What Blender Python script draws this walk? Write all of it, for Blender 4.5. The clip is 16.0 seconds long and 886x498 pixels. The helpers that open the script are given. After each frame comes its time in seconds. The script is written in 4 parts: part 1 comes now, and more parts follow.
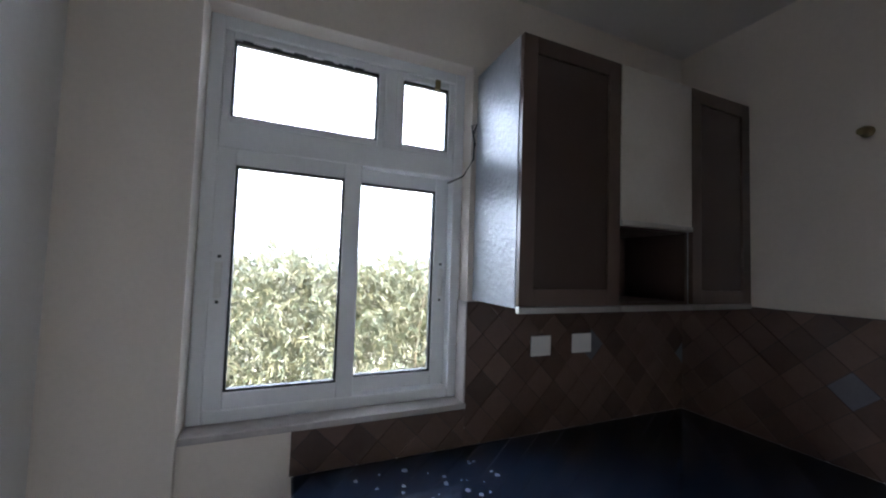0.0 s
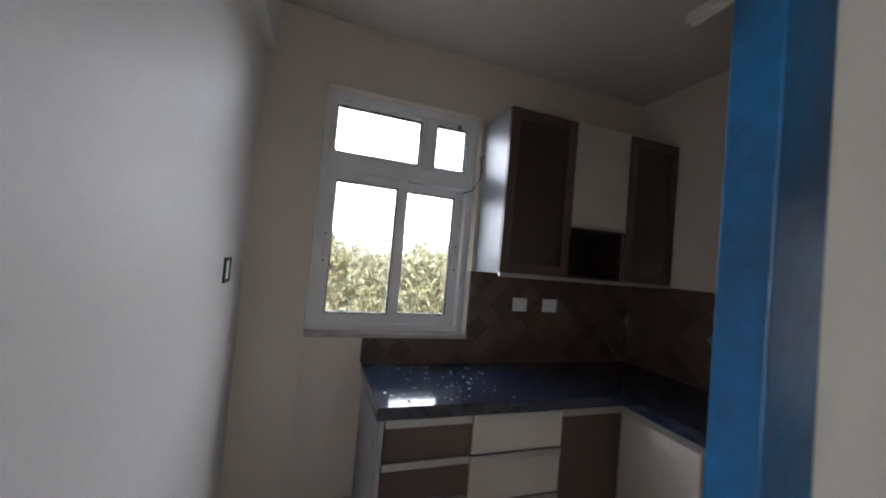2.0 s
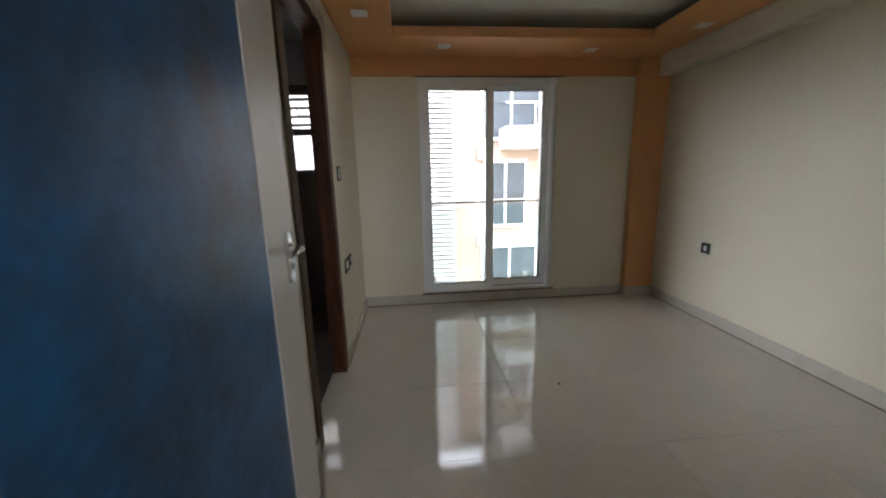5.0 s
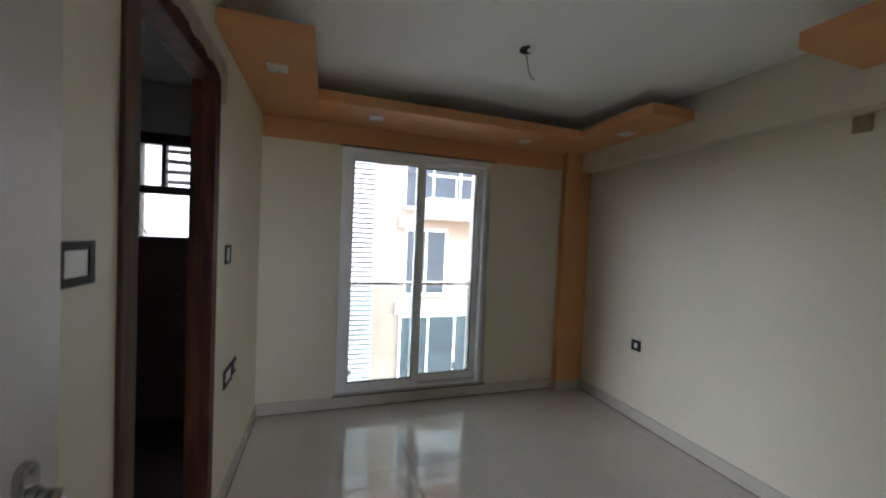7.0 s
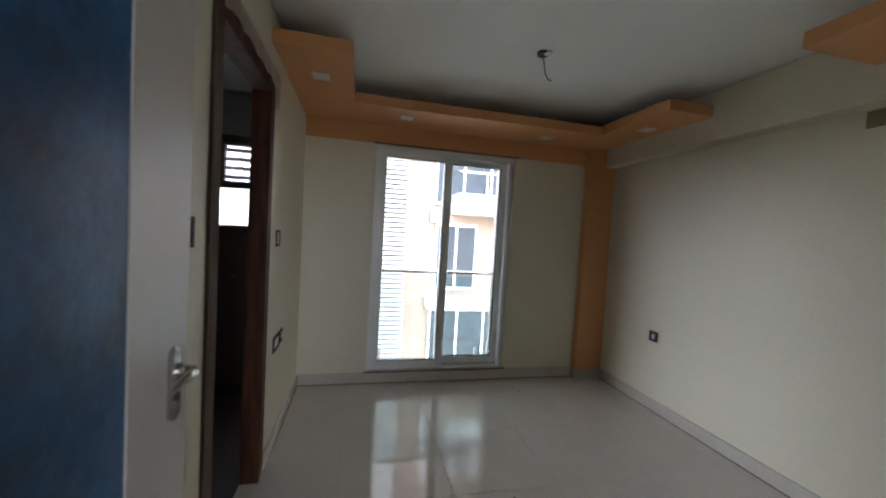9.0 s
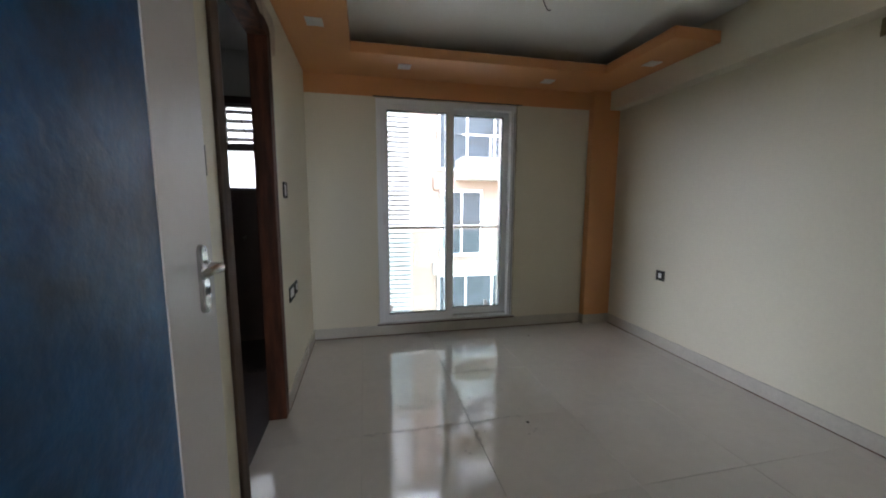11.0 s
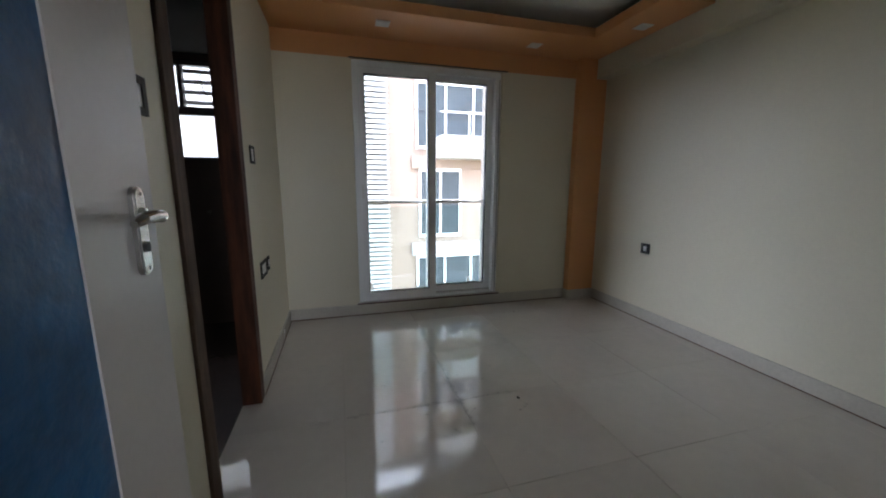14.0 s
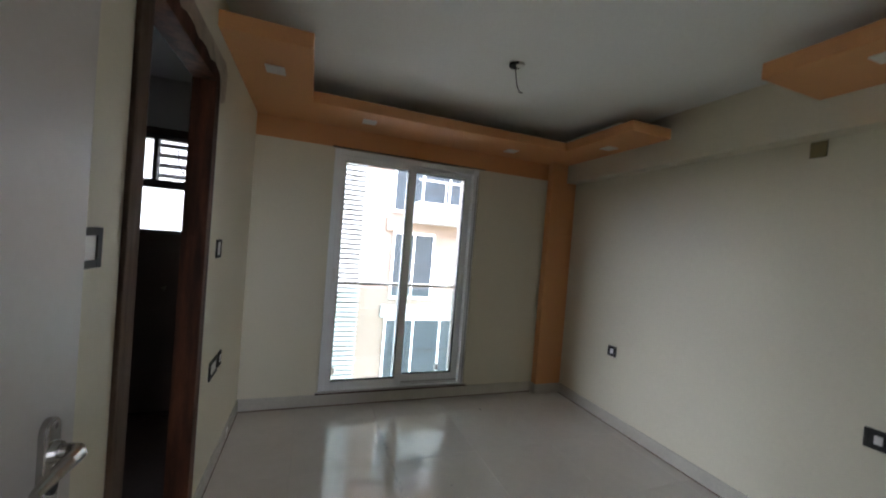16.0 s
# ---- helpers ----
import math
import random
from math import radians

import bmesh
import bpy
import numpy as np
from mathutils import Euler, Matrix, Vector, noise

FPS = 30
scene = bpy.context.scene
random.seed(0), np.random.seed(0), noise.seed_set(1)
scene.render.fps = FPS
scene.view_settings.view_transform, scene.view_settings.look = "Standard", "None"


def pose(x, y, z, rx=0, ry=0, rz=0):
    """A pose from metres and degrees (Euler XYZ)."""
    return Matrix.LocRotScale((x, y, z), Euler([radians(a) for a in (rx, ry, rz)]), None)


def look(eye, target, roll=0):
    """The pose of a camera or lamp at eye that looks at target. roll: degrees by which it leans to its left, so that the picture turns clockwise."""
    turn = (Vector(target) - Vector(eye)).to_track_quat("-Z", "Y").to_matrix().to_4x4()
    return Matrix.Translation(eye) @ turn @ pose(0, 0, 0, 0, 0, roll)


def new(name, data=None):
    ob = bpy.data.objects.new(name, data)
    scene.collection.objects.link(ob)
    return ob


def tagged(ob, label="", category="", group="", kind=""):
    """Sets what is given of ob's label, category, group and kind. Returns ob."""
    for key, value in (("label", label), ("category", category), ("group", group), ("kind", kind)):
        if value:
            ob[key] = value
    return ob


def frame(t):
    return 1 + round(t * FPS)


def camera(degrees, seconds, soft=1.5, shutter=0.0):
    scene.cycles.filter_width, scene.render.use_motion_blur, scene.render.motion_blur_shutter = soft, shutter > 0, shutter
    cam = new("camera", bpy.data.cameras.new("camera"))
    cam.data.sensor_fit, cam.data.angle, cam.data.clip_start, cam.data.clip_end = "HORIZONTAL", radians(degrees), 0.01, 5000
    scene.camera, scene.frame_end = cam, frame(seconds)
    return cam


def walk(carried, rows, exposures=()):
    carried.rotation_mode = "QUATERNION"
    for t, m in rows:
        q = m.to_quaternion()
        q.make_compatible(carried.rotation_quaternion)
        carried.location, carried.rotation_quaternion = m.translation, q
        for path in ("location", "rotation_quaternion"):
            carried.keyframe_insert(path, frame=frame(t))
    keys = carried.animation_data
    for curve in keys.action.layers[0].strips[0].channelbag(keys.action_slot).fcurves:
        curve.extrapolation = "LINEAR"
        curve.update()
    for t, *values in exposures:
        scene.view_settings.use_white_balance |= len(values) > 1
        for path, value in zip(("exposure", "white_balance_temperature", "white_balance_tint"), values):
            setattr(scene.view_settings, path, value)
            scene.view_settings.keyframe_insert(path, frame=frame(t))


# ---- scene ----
cam = camera(101.4, 16.0, soft=2.0, shutter=0.4)
PATH = [
    (0, (0.495, 0.11, 1.568), (1.262, 1.954, 1.668), 1.9),
    (0.5, (0.441, -0.026, 1.557), (1.138, 1.84, 1.74), 2.6),
    (1, (0.365, -0.269, 1.523), (1.057, 1.602, 1.654), 3.4),
    (1.5, (0.34, -0.496, 1.469), (0.891, 1.422, 1.609), 3.8),
    (2, (0.230, -0.673, 1.484), (0.884, 1.216, 1.545), 5.0),
    (2.5, (0.017, -0.788, 1.455), (1.198, 0.825, 1.506), 0.4),
    (3, (-0.060, -0.889, 1.388), (1.547, 0.296, 1.272), 0.5),
    (3.5, (0.066, -0.910, 1.348), (1.919, -0.193, 1.125), -2.6),
    (3.7, (0.125, -0.889, 1.327), (2.038, -0.414, 0.991), -1.9),
    (4, (0.277, -0.877, 1.295), (2.239, -0.646, 0.978), -0.6),
    (4.2, (0.374, -0.881, 1.294), (2.341, -0.762, 0.957), -1.1),
    (6.3, (1.252, -0.866, 1.262), (3.175, -1.351, 1.008), 1.5),
    (6.5, (1.253, -0.873, 1.302), (3.184, -1.371, 1.144), 2.3),
    (7, (1.262, -0.874, 1.435), (3.163, -1.493, 1.374), 2.5),
    (7.5, (1.269, -0.863, 1.539), (3.133, -1.586, 1.587), 1.9),
    (8, (1.238, -0.862, 1.564), (3.104, -1.577, 1.647), 2.2),
    (8.5, (1.174, -0.851, 1.512), (3.073, -1.48, 1.505), 1.4),
    (9, (1.033, -0.876, 1.391), (2.979, -1.328, 1.302), 3.3),
    (9.2, (0.965, -0.884, 1.383), (2.919, -1.292, 1.261), 3.4),
    (11.3, (0.996, -0.87, 1.181), (2.932, -1.303, 0.927), -0.1),
    (11.5, (1.053, -0.903, 1.161), (2.977, -1.396, 0.929), -0.0),
    (12, (1.21, -0.87, 1.162), (3.054, -1.604, 0.914), -1.4),
    (12.5, (1.271, -0.85, 1.157), (3.066, -1.696, 0.904), -0.2),
    (13, (1.222, -0.85, 1.157), (3.046, -1.606, 0.841), 0.2),
    (13.5, (1.147, -0.867, 1.147), (3.028, -1.474, 0.839), 0.4),
    (14, (1.119, -0.856, 1.141), (3.016, -1.39, 0.797), 0.2),
    (14.5, (1.164, -0.84, 1.174), (3.055, -1.403, 0.844), 0.9),
    (15, (1.259, -0.835, 1.183), (3.13, -1.501, 0.949), 0.3),
    (15.5, (1.257, -0.855, 1.32), (3.139, -1.514, 1.166), 2.1),
    (16, (1.184, -0.856, 1.423), (3.064, -1.538, 1.393), 4.6),
]
walk(cam, [(t, look(eye, target, roll)) for t, eye, target, roll in PATH],
     exposures=[(0.0, 3.95, 6200, 10), (0.5, 3.5, 6100, 10), (1.0, 3.5, 6250, 10), (1.5, 3.55, 6800, 12), (2.0, 3.65, 7000, 12), (2.5, 3.7, 7000, 12), (3.0, 3.4, 6850, 12), (4.2, 3.85, 7300, 12),
                (6.5, 3.65, 6620, 10), (9.0, 3.68, 6620, 10), (11.5, 3.78, 6620, 11), (12.5, 3.43, 6400, 10), (14.0, 3.42, 6450, 10), (15.0, 3.57, 6500, 10), (16.0, 3.65, 6620, 10)])

# ---- daylight ----
world = bpy.data.worlds.new("sky")
scene.world = world
world.use_nodes = True
wn = world.node_tree.nodes
sky = wn.new("ShaderNodeTexSky")
sky.sky_type = "NISHITA"
sky.sun_disc = False
sky.sun_elevation, sky.sun_rotation = radians(48), radians(176)
sky.air_density, sky.dust_density, sky.ozone_density = 1.0, 6.0, 1.0
haze = wn.new("ShaderNodeMix")
haze.data_type = "RGBA"
haze.inputs[0].default_value = 0.75
haze.inputs[7].default_value = (9.7, 10.7, 13.0, 1)
world.node_tree.links.new(sky.outputs[0], haze.inputs[6])
world.node_tree.links.new(haze.outputs[2], wn["Background"].inputs[0])
wn["Background"].inputs[1].default_value = 0.12

sun = new("sun", bpy.data.lights.new("sun", "SUN"))
sun.data.energy, sun.data.angle, sun.data.color = 0.9, radians(20), (1.0, 0.96, 0.9)
sun.matrix_world = look((0, 0, 20), (-0.6, 8.0, 11.0))


def portal(name, eye, target, w, h):
    ob = new(name, bpy.data.lights.new(name, "AREA"))
    ob.data.shape, ob.data.size, ob.data.size_y = "RECTANGLE", w, h
    ob.data.cycles.is_portal = True
    ob.matrix_world = look(eye, target)
    return ob


portal("portal_kitchen", (0.685, 1.70, 1.72), (0.685, 0, 1.72), 0.97, 1.40)
portal("portal_bedroom", (4.52, -1.64, 1.12), (0, -1.64, 1.12), 1.30, 2.03)
portal("portal_living", (-3.62, -1.4, 1.5), (0, -1.4, 1.5), 1.6, 1.2)
portal("portal_bath", (4.62, 0.24, 1.70), (0, 0.24, 1.70), 0.36, 0.70)

# ---- materials ----
def mat(name, color, rough=0.6, metal=0.0, vary=0.12, scale=4.0, grain=60.0, bump=0.05, spec=0.5, second=None, stretch=(1, 1, 1), coat=0.0, island=0.0, pieces=False):
    """A surface with broad stains and fine grain; second: the colour of its stains."""
    m = bpy.data.materials.new(name)
    m.use_nodes = True
    nt = m.node_tree
    n, l = nt.nodes, nt.links
    b = n["Principled BSDF"]
    tc, mp = n.new("ShaderNodeTexCoord"), n.new("ShaderNodeMapping")
    mp.inputs["Scale"].default_value = stretch
    l.new(tc.outputs["Object"], mp.inputs[0])
    big, fine = n.new("ShaderNodeTexNoise"), n.new("ShaderNodeTexNoise")
    big.inputs["Scale"].default_value, big.inputs["Detail"].default_value = scale, 5
    fine.inputs["Scale"].default_value, fine.inputs["Detail"].default_value = grain, 3
    l.new(mp.outputs[0], big.inputs[0])
    l.new(mp.outputs[0], fine.inputs[0])
    ramp = n.new("ShaderNodeMapRange")
    ramp.inputs[1].default_value, ramp.inputs[2].default_value = 0.35, 0.7
    l.new(big.outputs[0], ramp.inputs[0])
    mix = n.new("ShaderNodeMix")
    mix.data_type = "RGBA"
    two = second or tuple(c * (1 - vary) for c in color)
    mix.inputs[6].default_value, mix.inputs[7].default_value = (*color, 1), (*two, 1)
    if pieces:
        l.new(n.new("ShaderNodeNewGeometry").outputs["Random Per Island"], mix.inputs[0])
    else:
        l.new(ramp.outputs[0], mix.inputs[0])
    hsv = n.new("ShaderNodeHueSaturation")
    val = n.new("ShaderNodeMapRange")
    val.inputs[3].default_value, val.inputs[4].default_value = 1 - vary, 1 + vary
    l.new(fine.outputs[0], val.inputs[0])
    l.new(mix.outputs[2], hsv.inputs["Color"])
    if island:
        info, rnd, mul = n.new("ShaderNodeObjectInfo"), n.new("ShaderNodeMapRange"), n.new("ShaderNodeMath")
        rnd.inputs[3].default_value, rnd.inputs[4].default_value = 1 - island, 1 + island
        mul.operation = "MULTIPLY"
        l.new(info.outputs["Random"], rnd.inputs[0])
        l.new(rnd.outputs[0], mul.inputs[0])
        l.new(val.outputs[0], mul.inputs[1])
        l.new(mul.outputs[0], hsv.inputs["Value"])
    else:
        l.new(val.outputs[0], hsv.inputs["Value"])
    l.new(hsv.outputs[0], b.inputs["Base Color"])
    rr = n.new("ShaderNodeMapRange")
    rr.inputs[3].default_value, rr.inputs[4].default_value = rough * 0.85, min(1, rough * 1.2)
    l.new(big.outputs[0], rr.inputs[0])
    l.new(rr.outputs[0], b.inputs["Roughness"])
    b.inputs["Metallic"].default_value, b.inputs["Specular IOR Level"].default_value = metal, spec
    b.inputs["Coat Weight"].default_value = coat
    if bump:
        bm_ = n.new("ShaderNodeBump")
        bm_.inputs["Strength"].default_value, bm_.inputs["Distance"].default_value = bump, 0.02
        add = n.new("ShaderNodeMath")
        add.operation = "MULTIPLY_ADD"
        add.inputs[1].default_value = 0.35
        l.new(fine.outputs[0], add.inputs[0])
        l.new(big.outputs[0], add.inputs[2])
        l.new(add.outputs[0], bm_.inputs["Height"])
        l.new(bm_.outputs[0], b.inputs["Normal"])
    return m


def glass_mat(name, tint=(1, 1, 1)):
    m = bpy.data.materials.new(name)
    m.use_nodes = True
    n, l = m.node_tree.nodes, m.node_tree.links
    clear, gloss, mix, fres = (n.new("ShaderNodeBsdf" + k) for k in ("Transparent", "Glossy")), None, n.new("ShaderNodeMixShader"), n.new("ShaderNodeFresnel")
    clear, gloss = clear
    clear.inputs[0].default_value = (*tint, 1)
    gloss.inputs["Roughness"].default_value = 0.02
    fres.inputs[0].default_value = 1.45
    l.new(fres.outputs[0], mix.inputs[0])
    l.new(clear.outputs[0], mix.inputs[1])
    l.new(gloss.outputs[0], mix.inputs[2])
    l.new(mix.outputs[0], n["Material Output"].inputs[0])
    return m


M_KITCHEN = mat("cream_wall_paint", (0.76, 0.68, 0.60), 0.7, vary=0.05, scale=1.3, bump=0.04)
M_HALL = mat("white_wall_paint", (0.78, 0.76, 0.73), 0.55, vary=0.04, scale=1.1, bump=0.03)
M_BED = mat("ivory_wall_paint", (0.72, 0.665, 0.52), 0.5, vary=0.04, scale=1.2, bump=0.03)
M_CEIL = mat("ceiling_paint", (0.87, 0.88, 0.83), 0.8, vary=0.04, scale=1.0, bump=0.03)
# Kitchen ceiling: same cream as the walls, dim light darkened into the colour.
M_CEILDIM = mat("dimmed_ceiling_paint", (0.66, 0.62, 0.57), 0.8, vary=0.05, scale=1.0, bump=0.03)
M_ORANGE = mat("orange_paint", (0.70, 0.34, 0.14), 0.5, vary=0.05, scale=1.5, bump=0.03)
M_FLOOR = mat("polished_vitrified_tile", (0.63, 0.58, 0.515), 0.06, vary=0.06, scale=2.2, grain=14, bump=0.012, spec=0.55, island=0.03)
M_JOINT = mat("tile_grout", (0.52, 0.47, 0.41), 0.5)
M_SKIRT = mat("beige_skirting_tile", (0.58, 0.54, 0.46), 0.25, vary=0.12, scale=5, bump=0.02)
M_UPVC = mat("white_upvc", (0.85, 0.86, 0.87), 0.32, vary=0.04, scale=6, bump=0.015)
M_GASKET = mat("black_gasket", (0.03, 0.03, 0.03), 0.6)
M_GLASS = glass_mat("window_glass", (0.97, 0.98, 0.98))
M_RAILGLASS = glass_mat("rail_glass", (0.86, 0.93, 0.92))
M_BLUE = mat("blue_protective_film", (0.004, 0.090, 0.225), 0.36, vary=0.35, scale=6.0, grain=45, bump=0.22, spec=0.35, second=(0.014, 0.038, 0.072))
M_WOOD = mat("raw_timber_edge", (0.32, 0.155, 0.075), 0.7, vary=0.2, scale=8, stretch=(6, 6, 0.7), bump=0.1)
M_DKWOOD = mat("dark_stained_timber", (0.115, 0.040, 0.019), 0.55, vary=0.35, scale=5, stretch=(5, 5, 0.6), bump=0.12, spec=0.2, second=(0.028, 0.012, 0.008))
M_JAMBRAW = mat("pale_dusty_timber", (0.125, 0.082, 0.056), 0.7, vary=0.25, scale=6, stretch=(5, 5, 0.6), bump=0.12, spec=0.2, second=(0.07, 0.042, 0.028))
M_LAMINATE = mat("brown_laminate", (0.098, 0.065, 0.051), 0.3, vary=0.1, scale=4, stretch=(8, 8, 0.5), bump=0.02)
M_CREAMLAM = mat("cream_laminate", (0.54, 0.50, 0.45), 0.3, vary=0.06, scale=4, bump=0.02, second=(0.47, 0.42, 0.37))
M_GREYLAM = mat("grey_blue_side_laminate", (0.37, 0.38, 0.40), 0.25, vary=0.08, scale=5, bump=0.03, second=(0.29, 0.30, 0.32))
M_FILMSIDE = mat("bubbled_side_film", (0.40, 0.42, 0.45), 0.22, vary=0.06, scale=48, grain=110, bump=0.22)
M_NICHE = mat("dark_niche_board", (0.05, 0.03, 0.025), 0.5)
M_ALU = mat("brushed_aluminium", (0.50, 0.49, 0.48), 0.35, metal=0.9, vary=0.06, scale=6, bump=0.02)
M_CHROME = mat("satin_chrome", (0.42, 0.40, 0.375), 0.25, metal=1.0, vary=0.05, bump=0.0)
# Black granite; the blue in both colours paints in a reflected window sheen.
M_GRANITE = mat("blue_sheen_black_granite", (0.008, 0.013, 0.025), 0.10, vary=0.3, scale=7, grain=180, bump=0.008, spec=0.7, second=(0.014, 0.022, 0.040))
M_TILE = mat("brown_ceramic_tile", (0.135, 0.088, 0.068), 0.16, vary=0.10, scale=14, grain=70, bump=0.03, island=0.26)
M_TILEBLUE = mat("slate_ceramic_tile", (0.17, 0.165, 0.18), 0.14, vary=0.12, scale=14, bump=0.03, island=0.25)
M_TILEGROUT = mat("brown_grout", (0.075, 0.055, 0.045), 0.9)
M_MARBLE = mat("grey_marble_sill", (0.52, 0.48, 0.45), 0.3, vary=0.15, scale=7, bump=0.03, second=(0.36, 0.32, 0.30))
M_PLASTIC = mat("white_switch_plastic", (0.78, 0.77, 0.75), 0.35, vary=0.03, bump=0.0)
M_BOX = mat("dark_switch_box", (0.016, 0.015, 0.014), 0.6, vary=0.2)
M_SPLAT = mat("white_paint_splashes", (0.62, 0.61, 0.60), 0.8)
M_SPOT = mat("spot_lamp_cover", (0.80, 0.78, 0.74), 0.4, vary=0.02, bump=0)
M_OLIVE = mat("olive_box_cover", (0.25, 0.20, 0.10), 0.6)
M_TAPE = mat("torn_masking_paper", (0.62, 0.53, 0.43), 0.9, vary=0.25, scale=9, bump=0.15)
M_BATH = mat("dark_brown_bath_tile", (0.07, 0.05, 0.045), 0.25, vary=0.15, scale=4, bump=0.03)
M_BATHTOP = mat("bath_grey_paint", (0.42, 0.43, 0.45), 0.7, vary=0.06, scale=2)
M_DKFRAME = mat("dark_bronze_frame", (0.045, 0.045, 0.05), 0.4, vary=0.1)
M_FROST = mat("frosted_glass_louver", (0.75, 0.78, 0.80), 0.5, vary=0.03)
M_CABLE = mat("dark_cable", (0.03, 0.025, 0.025), 0.5)
M_EXTW = mat("white_facade_paint", (0.40, 0.395, 0.39), 0.8, vary=0.06, scale=0.7, grain=12)
M_EXTP = mat("peach_facade_paint", (0.29, 0.215, 0.175), 0.8, vary=0.06, scale=0.7, grain=12)
M_EXTG = mat("facade_window_glass", (0.055, 0.065, 0.075), 0.3, vary=0.2, scale=0.8, bump=0, spec=0.15)
M_STUCCO = mat("rough_stone_edge", (0.33, 0.29, 0.27), 0.95, vary=0.35, scale=25, grain=90, bump=0.5)
M_GROUND = mat("dusty_ground", (0.30, 0.26, 0.20), 0.95, vary=0.2, scale=0.4, bump=0.1, second=(0.14, 0.15, 0.07))
M_LEAF = mat("bamboo_leaf", (0.036, 0.052, 0.024), 0.45, vary=0.3, scale=0.7, grain=9, bump=0, second=(0.15, 0.132, 0.066), pieces=True)
M_BARK = mat("bark", (0.16, 0.12, 0.08), 0.9, vary=0.3, scale=6)


# ---- mesh helpers ----
def add_box(bm, x0, x1, y0, y1, z0, z1, bevel=0.0):
    v = [bm.verts.new((x, y, z)) for x in (x0, x1) for y in (y0, y1) for z in (z0, z1)]
    fs = [bm.faces.new([v[i] for i in q]) for q in ((0, 1, 3, 2), (4, 6, 7, 5), (0, 4, 5, 1), (2, 3, 7, 6), (0, 2, 6, 4), (1, 5, 7, 3))]
    if bevel:
        es = {e for f in fs for e in f.edges}
        bmesh.ops.bevel(bm, geom=list(es), offset=bevel, segments=2, affect="EDGES", profile=0.6)
    return bm


def boxes(*bs, bevel=0.0):
    bm = bmesh.new()
    for b in bs:
        add_box(bm, *b, bevel=bevel)
    return bm


def add_rod(bm, pts, r, seg=10):
    """A round bar along a line of points."""
    rings = []
    pts = [Vector(p) for p in pts]
    for i, p in enumerate(pts):
        d = (pts[min(i + 1, len(pts) - 1)] - pts[max(i - 1, 0)]).normalized()
        up = Vector((0, 0, 1)) if abs(d.z) < 0.9 else Vector((1, 0, 0))
        a = d.cross(up).normalized()
        b = d.cross(a).normalized()
        rr = r[i] if isinstance(r, (list, tuple)) else r
        rings.append([bm.verts.new(p + rr * (math.cos(k * math.tau / seg) * a + math.sin(k * math.tau / seg) * b)) for k in range(seg)])
    for u, w in zip(rings, rings[1:]):
        for k in range(seg):
            bm.faces.new((u[k], u[(k + 1) % seg], w[(k + 1) % seg], w[k]))
    bm.faces.new(rings[0])
    bm.faces.new(rings[-1])
    return bm


def rod(pts, r, seg=10):
    return add_rod(bmesh.new(), pts, r, seg)


def mesh_of(name, bm, material):
    bmesh.ops.recalc_face_normals(bm, faces=bm.faces)
    me = bpy.data.meshes.new(name)
    bm.to_mesh(me)
    bm.free()
    me.materials.append(material)
    return me


def solid(name, bm, material, label="", category="", group="", kind=""):
    return tagged(new(name, mesh_of(name, bm, material)), label, category, group, kind)


def part(name, bm, material, parent, label=""):
    ob = new(name, mesh_of(name, bm, material))
    ob.parent = parent
    return tagged(ob, label)


def thing(name, label, category, at=(0, 0, 0), group="", kind=""):
    ob = new(name)
    ob.location = at
    ob.empty_display_size = 0.1
    return tagged(ob, label, category, group, kind)


def wall_y(name, y0, y1, x0, x1, z0, z1, material, holes=(), label=""):
    """A wall along x, of thickness y0..y1, with openings (x0, x1, z0, z1)."""
    bm = bmesh.new()
    xs = sorted({x0, x1, *[h[0] for h in holes], *[h[1] for h in holes]})
    for a, b in zip(xs, xs[1:]):
        cuts = sorted((h[2], h[3]) for h in holes if h[0] <= a and h[1] >= b)
        z = z0
        for c, d in cuts:
            if c > z:
                add_box(bm, a, b, y0, y1, z, c)
            z = d
        if z < z1:
            add_box(bm, a, b, y0, y1, z, z1)
    bmesh.ops.remove_doubles(bm, verts=bm.verts, dist=1e-5)
    return solid(name, bm, material, label, "wall", kind="structure")


def wall_x(name, x0, x1, y0, y1, z0, z1, material, holes=(), label=""):
    """A wall along y, of thickness x0..x1, with openings (y0, y1, z0, z1)."""
    bm = bmesh.new()
    ys = sorted({y0, y1, *[h[0] for h in holes], *[h[1] for h in holes]})
    for a, b in zip(ys, ys[1:]):
        cuts = sorted((h[2], h[3]) for h in holes if h[0] <= a and h[1] >= b)
        z = z0
        for c, d in cuts:
            if c > z:
                add_box(bm, x0, x1, a, b, z, c)
            z = d
        if z < z1:
            add_box(bm, x0, x1, a, b, z, z1)
    bmesh.ops.remove_doubles(bm, verts=bm.verts, dist=1e-5)
    return solid(name, bm, material, label, "wall", kind="structure")


# ---- the plan ----
KY, KL, KR, KZ = 1.46, -0.12, 2.49, 2.79        # kitchen: window wall, left wall, right wall, ceiling
WX0, WX1, WZ0, WZ1 = 0.20, 1.17, 1.02, 2.42     # kitchen window opening
CY = -0.46                                      # corridor face of the kitchen's door wall
BX0, BX1, BY0, BY1, BZ = 1.06, 4.30, -3.34, -0.40, 2.48   # bedroom
SY0, SY1, SZ0, SZ1 = -2.295, -0.985, 0.10, 2.137         # balcony door opening

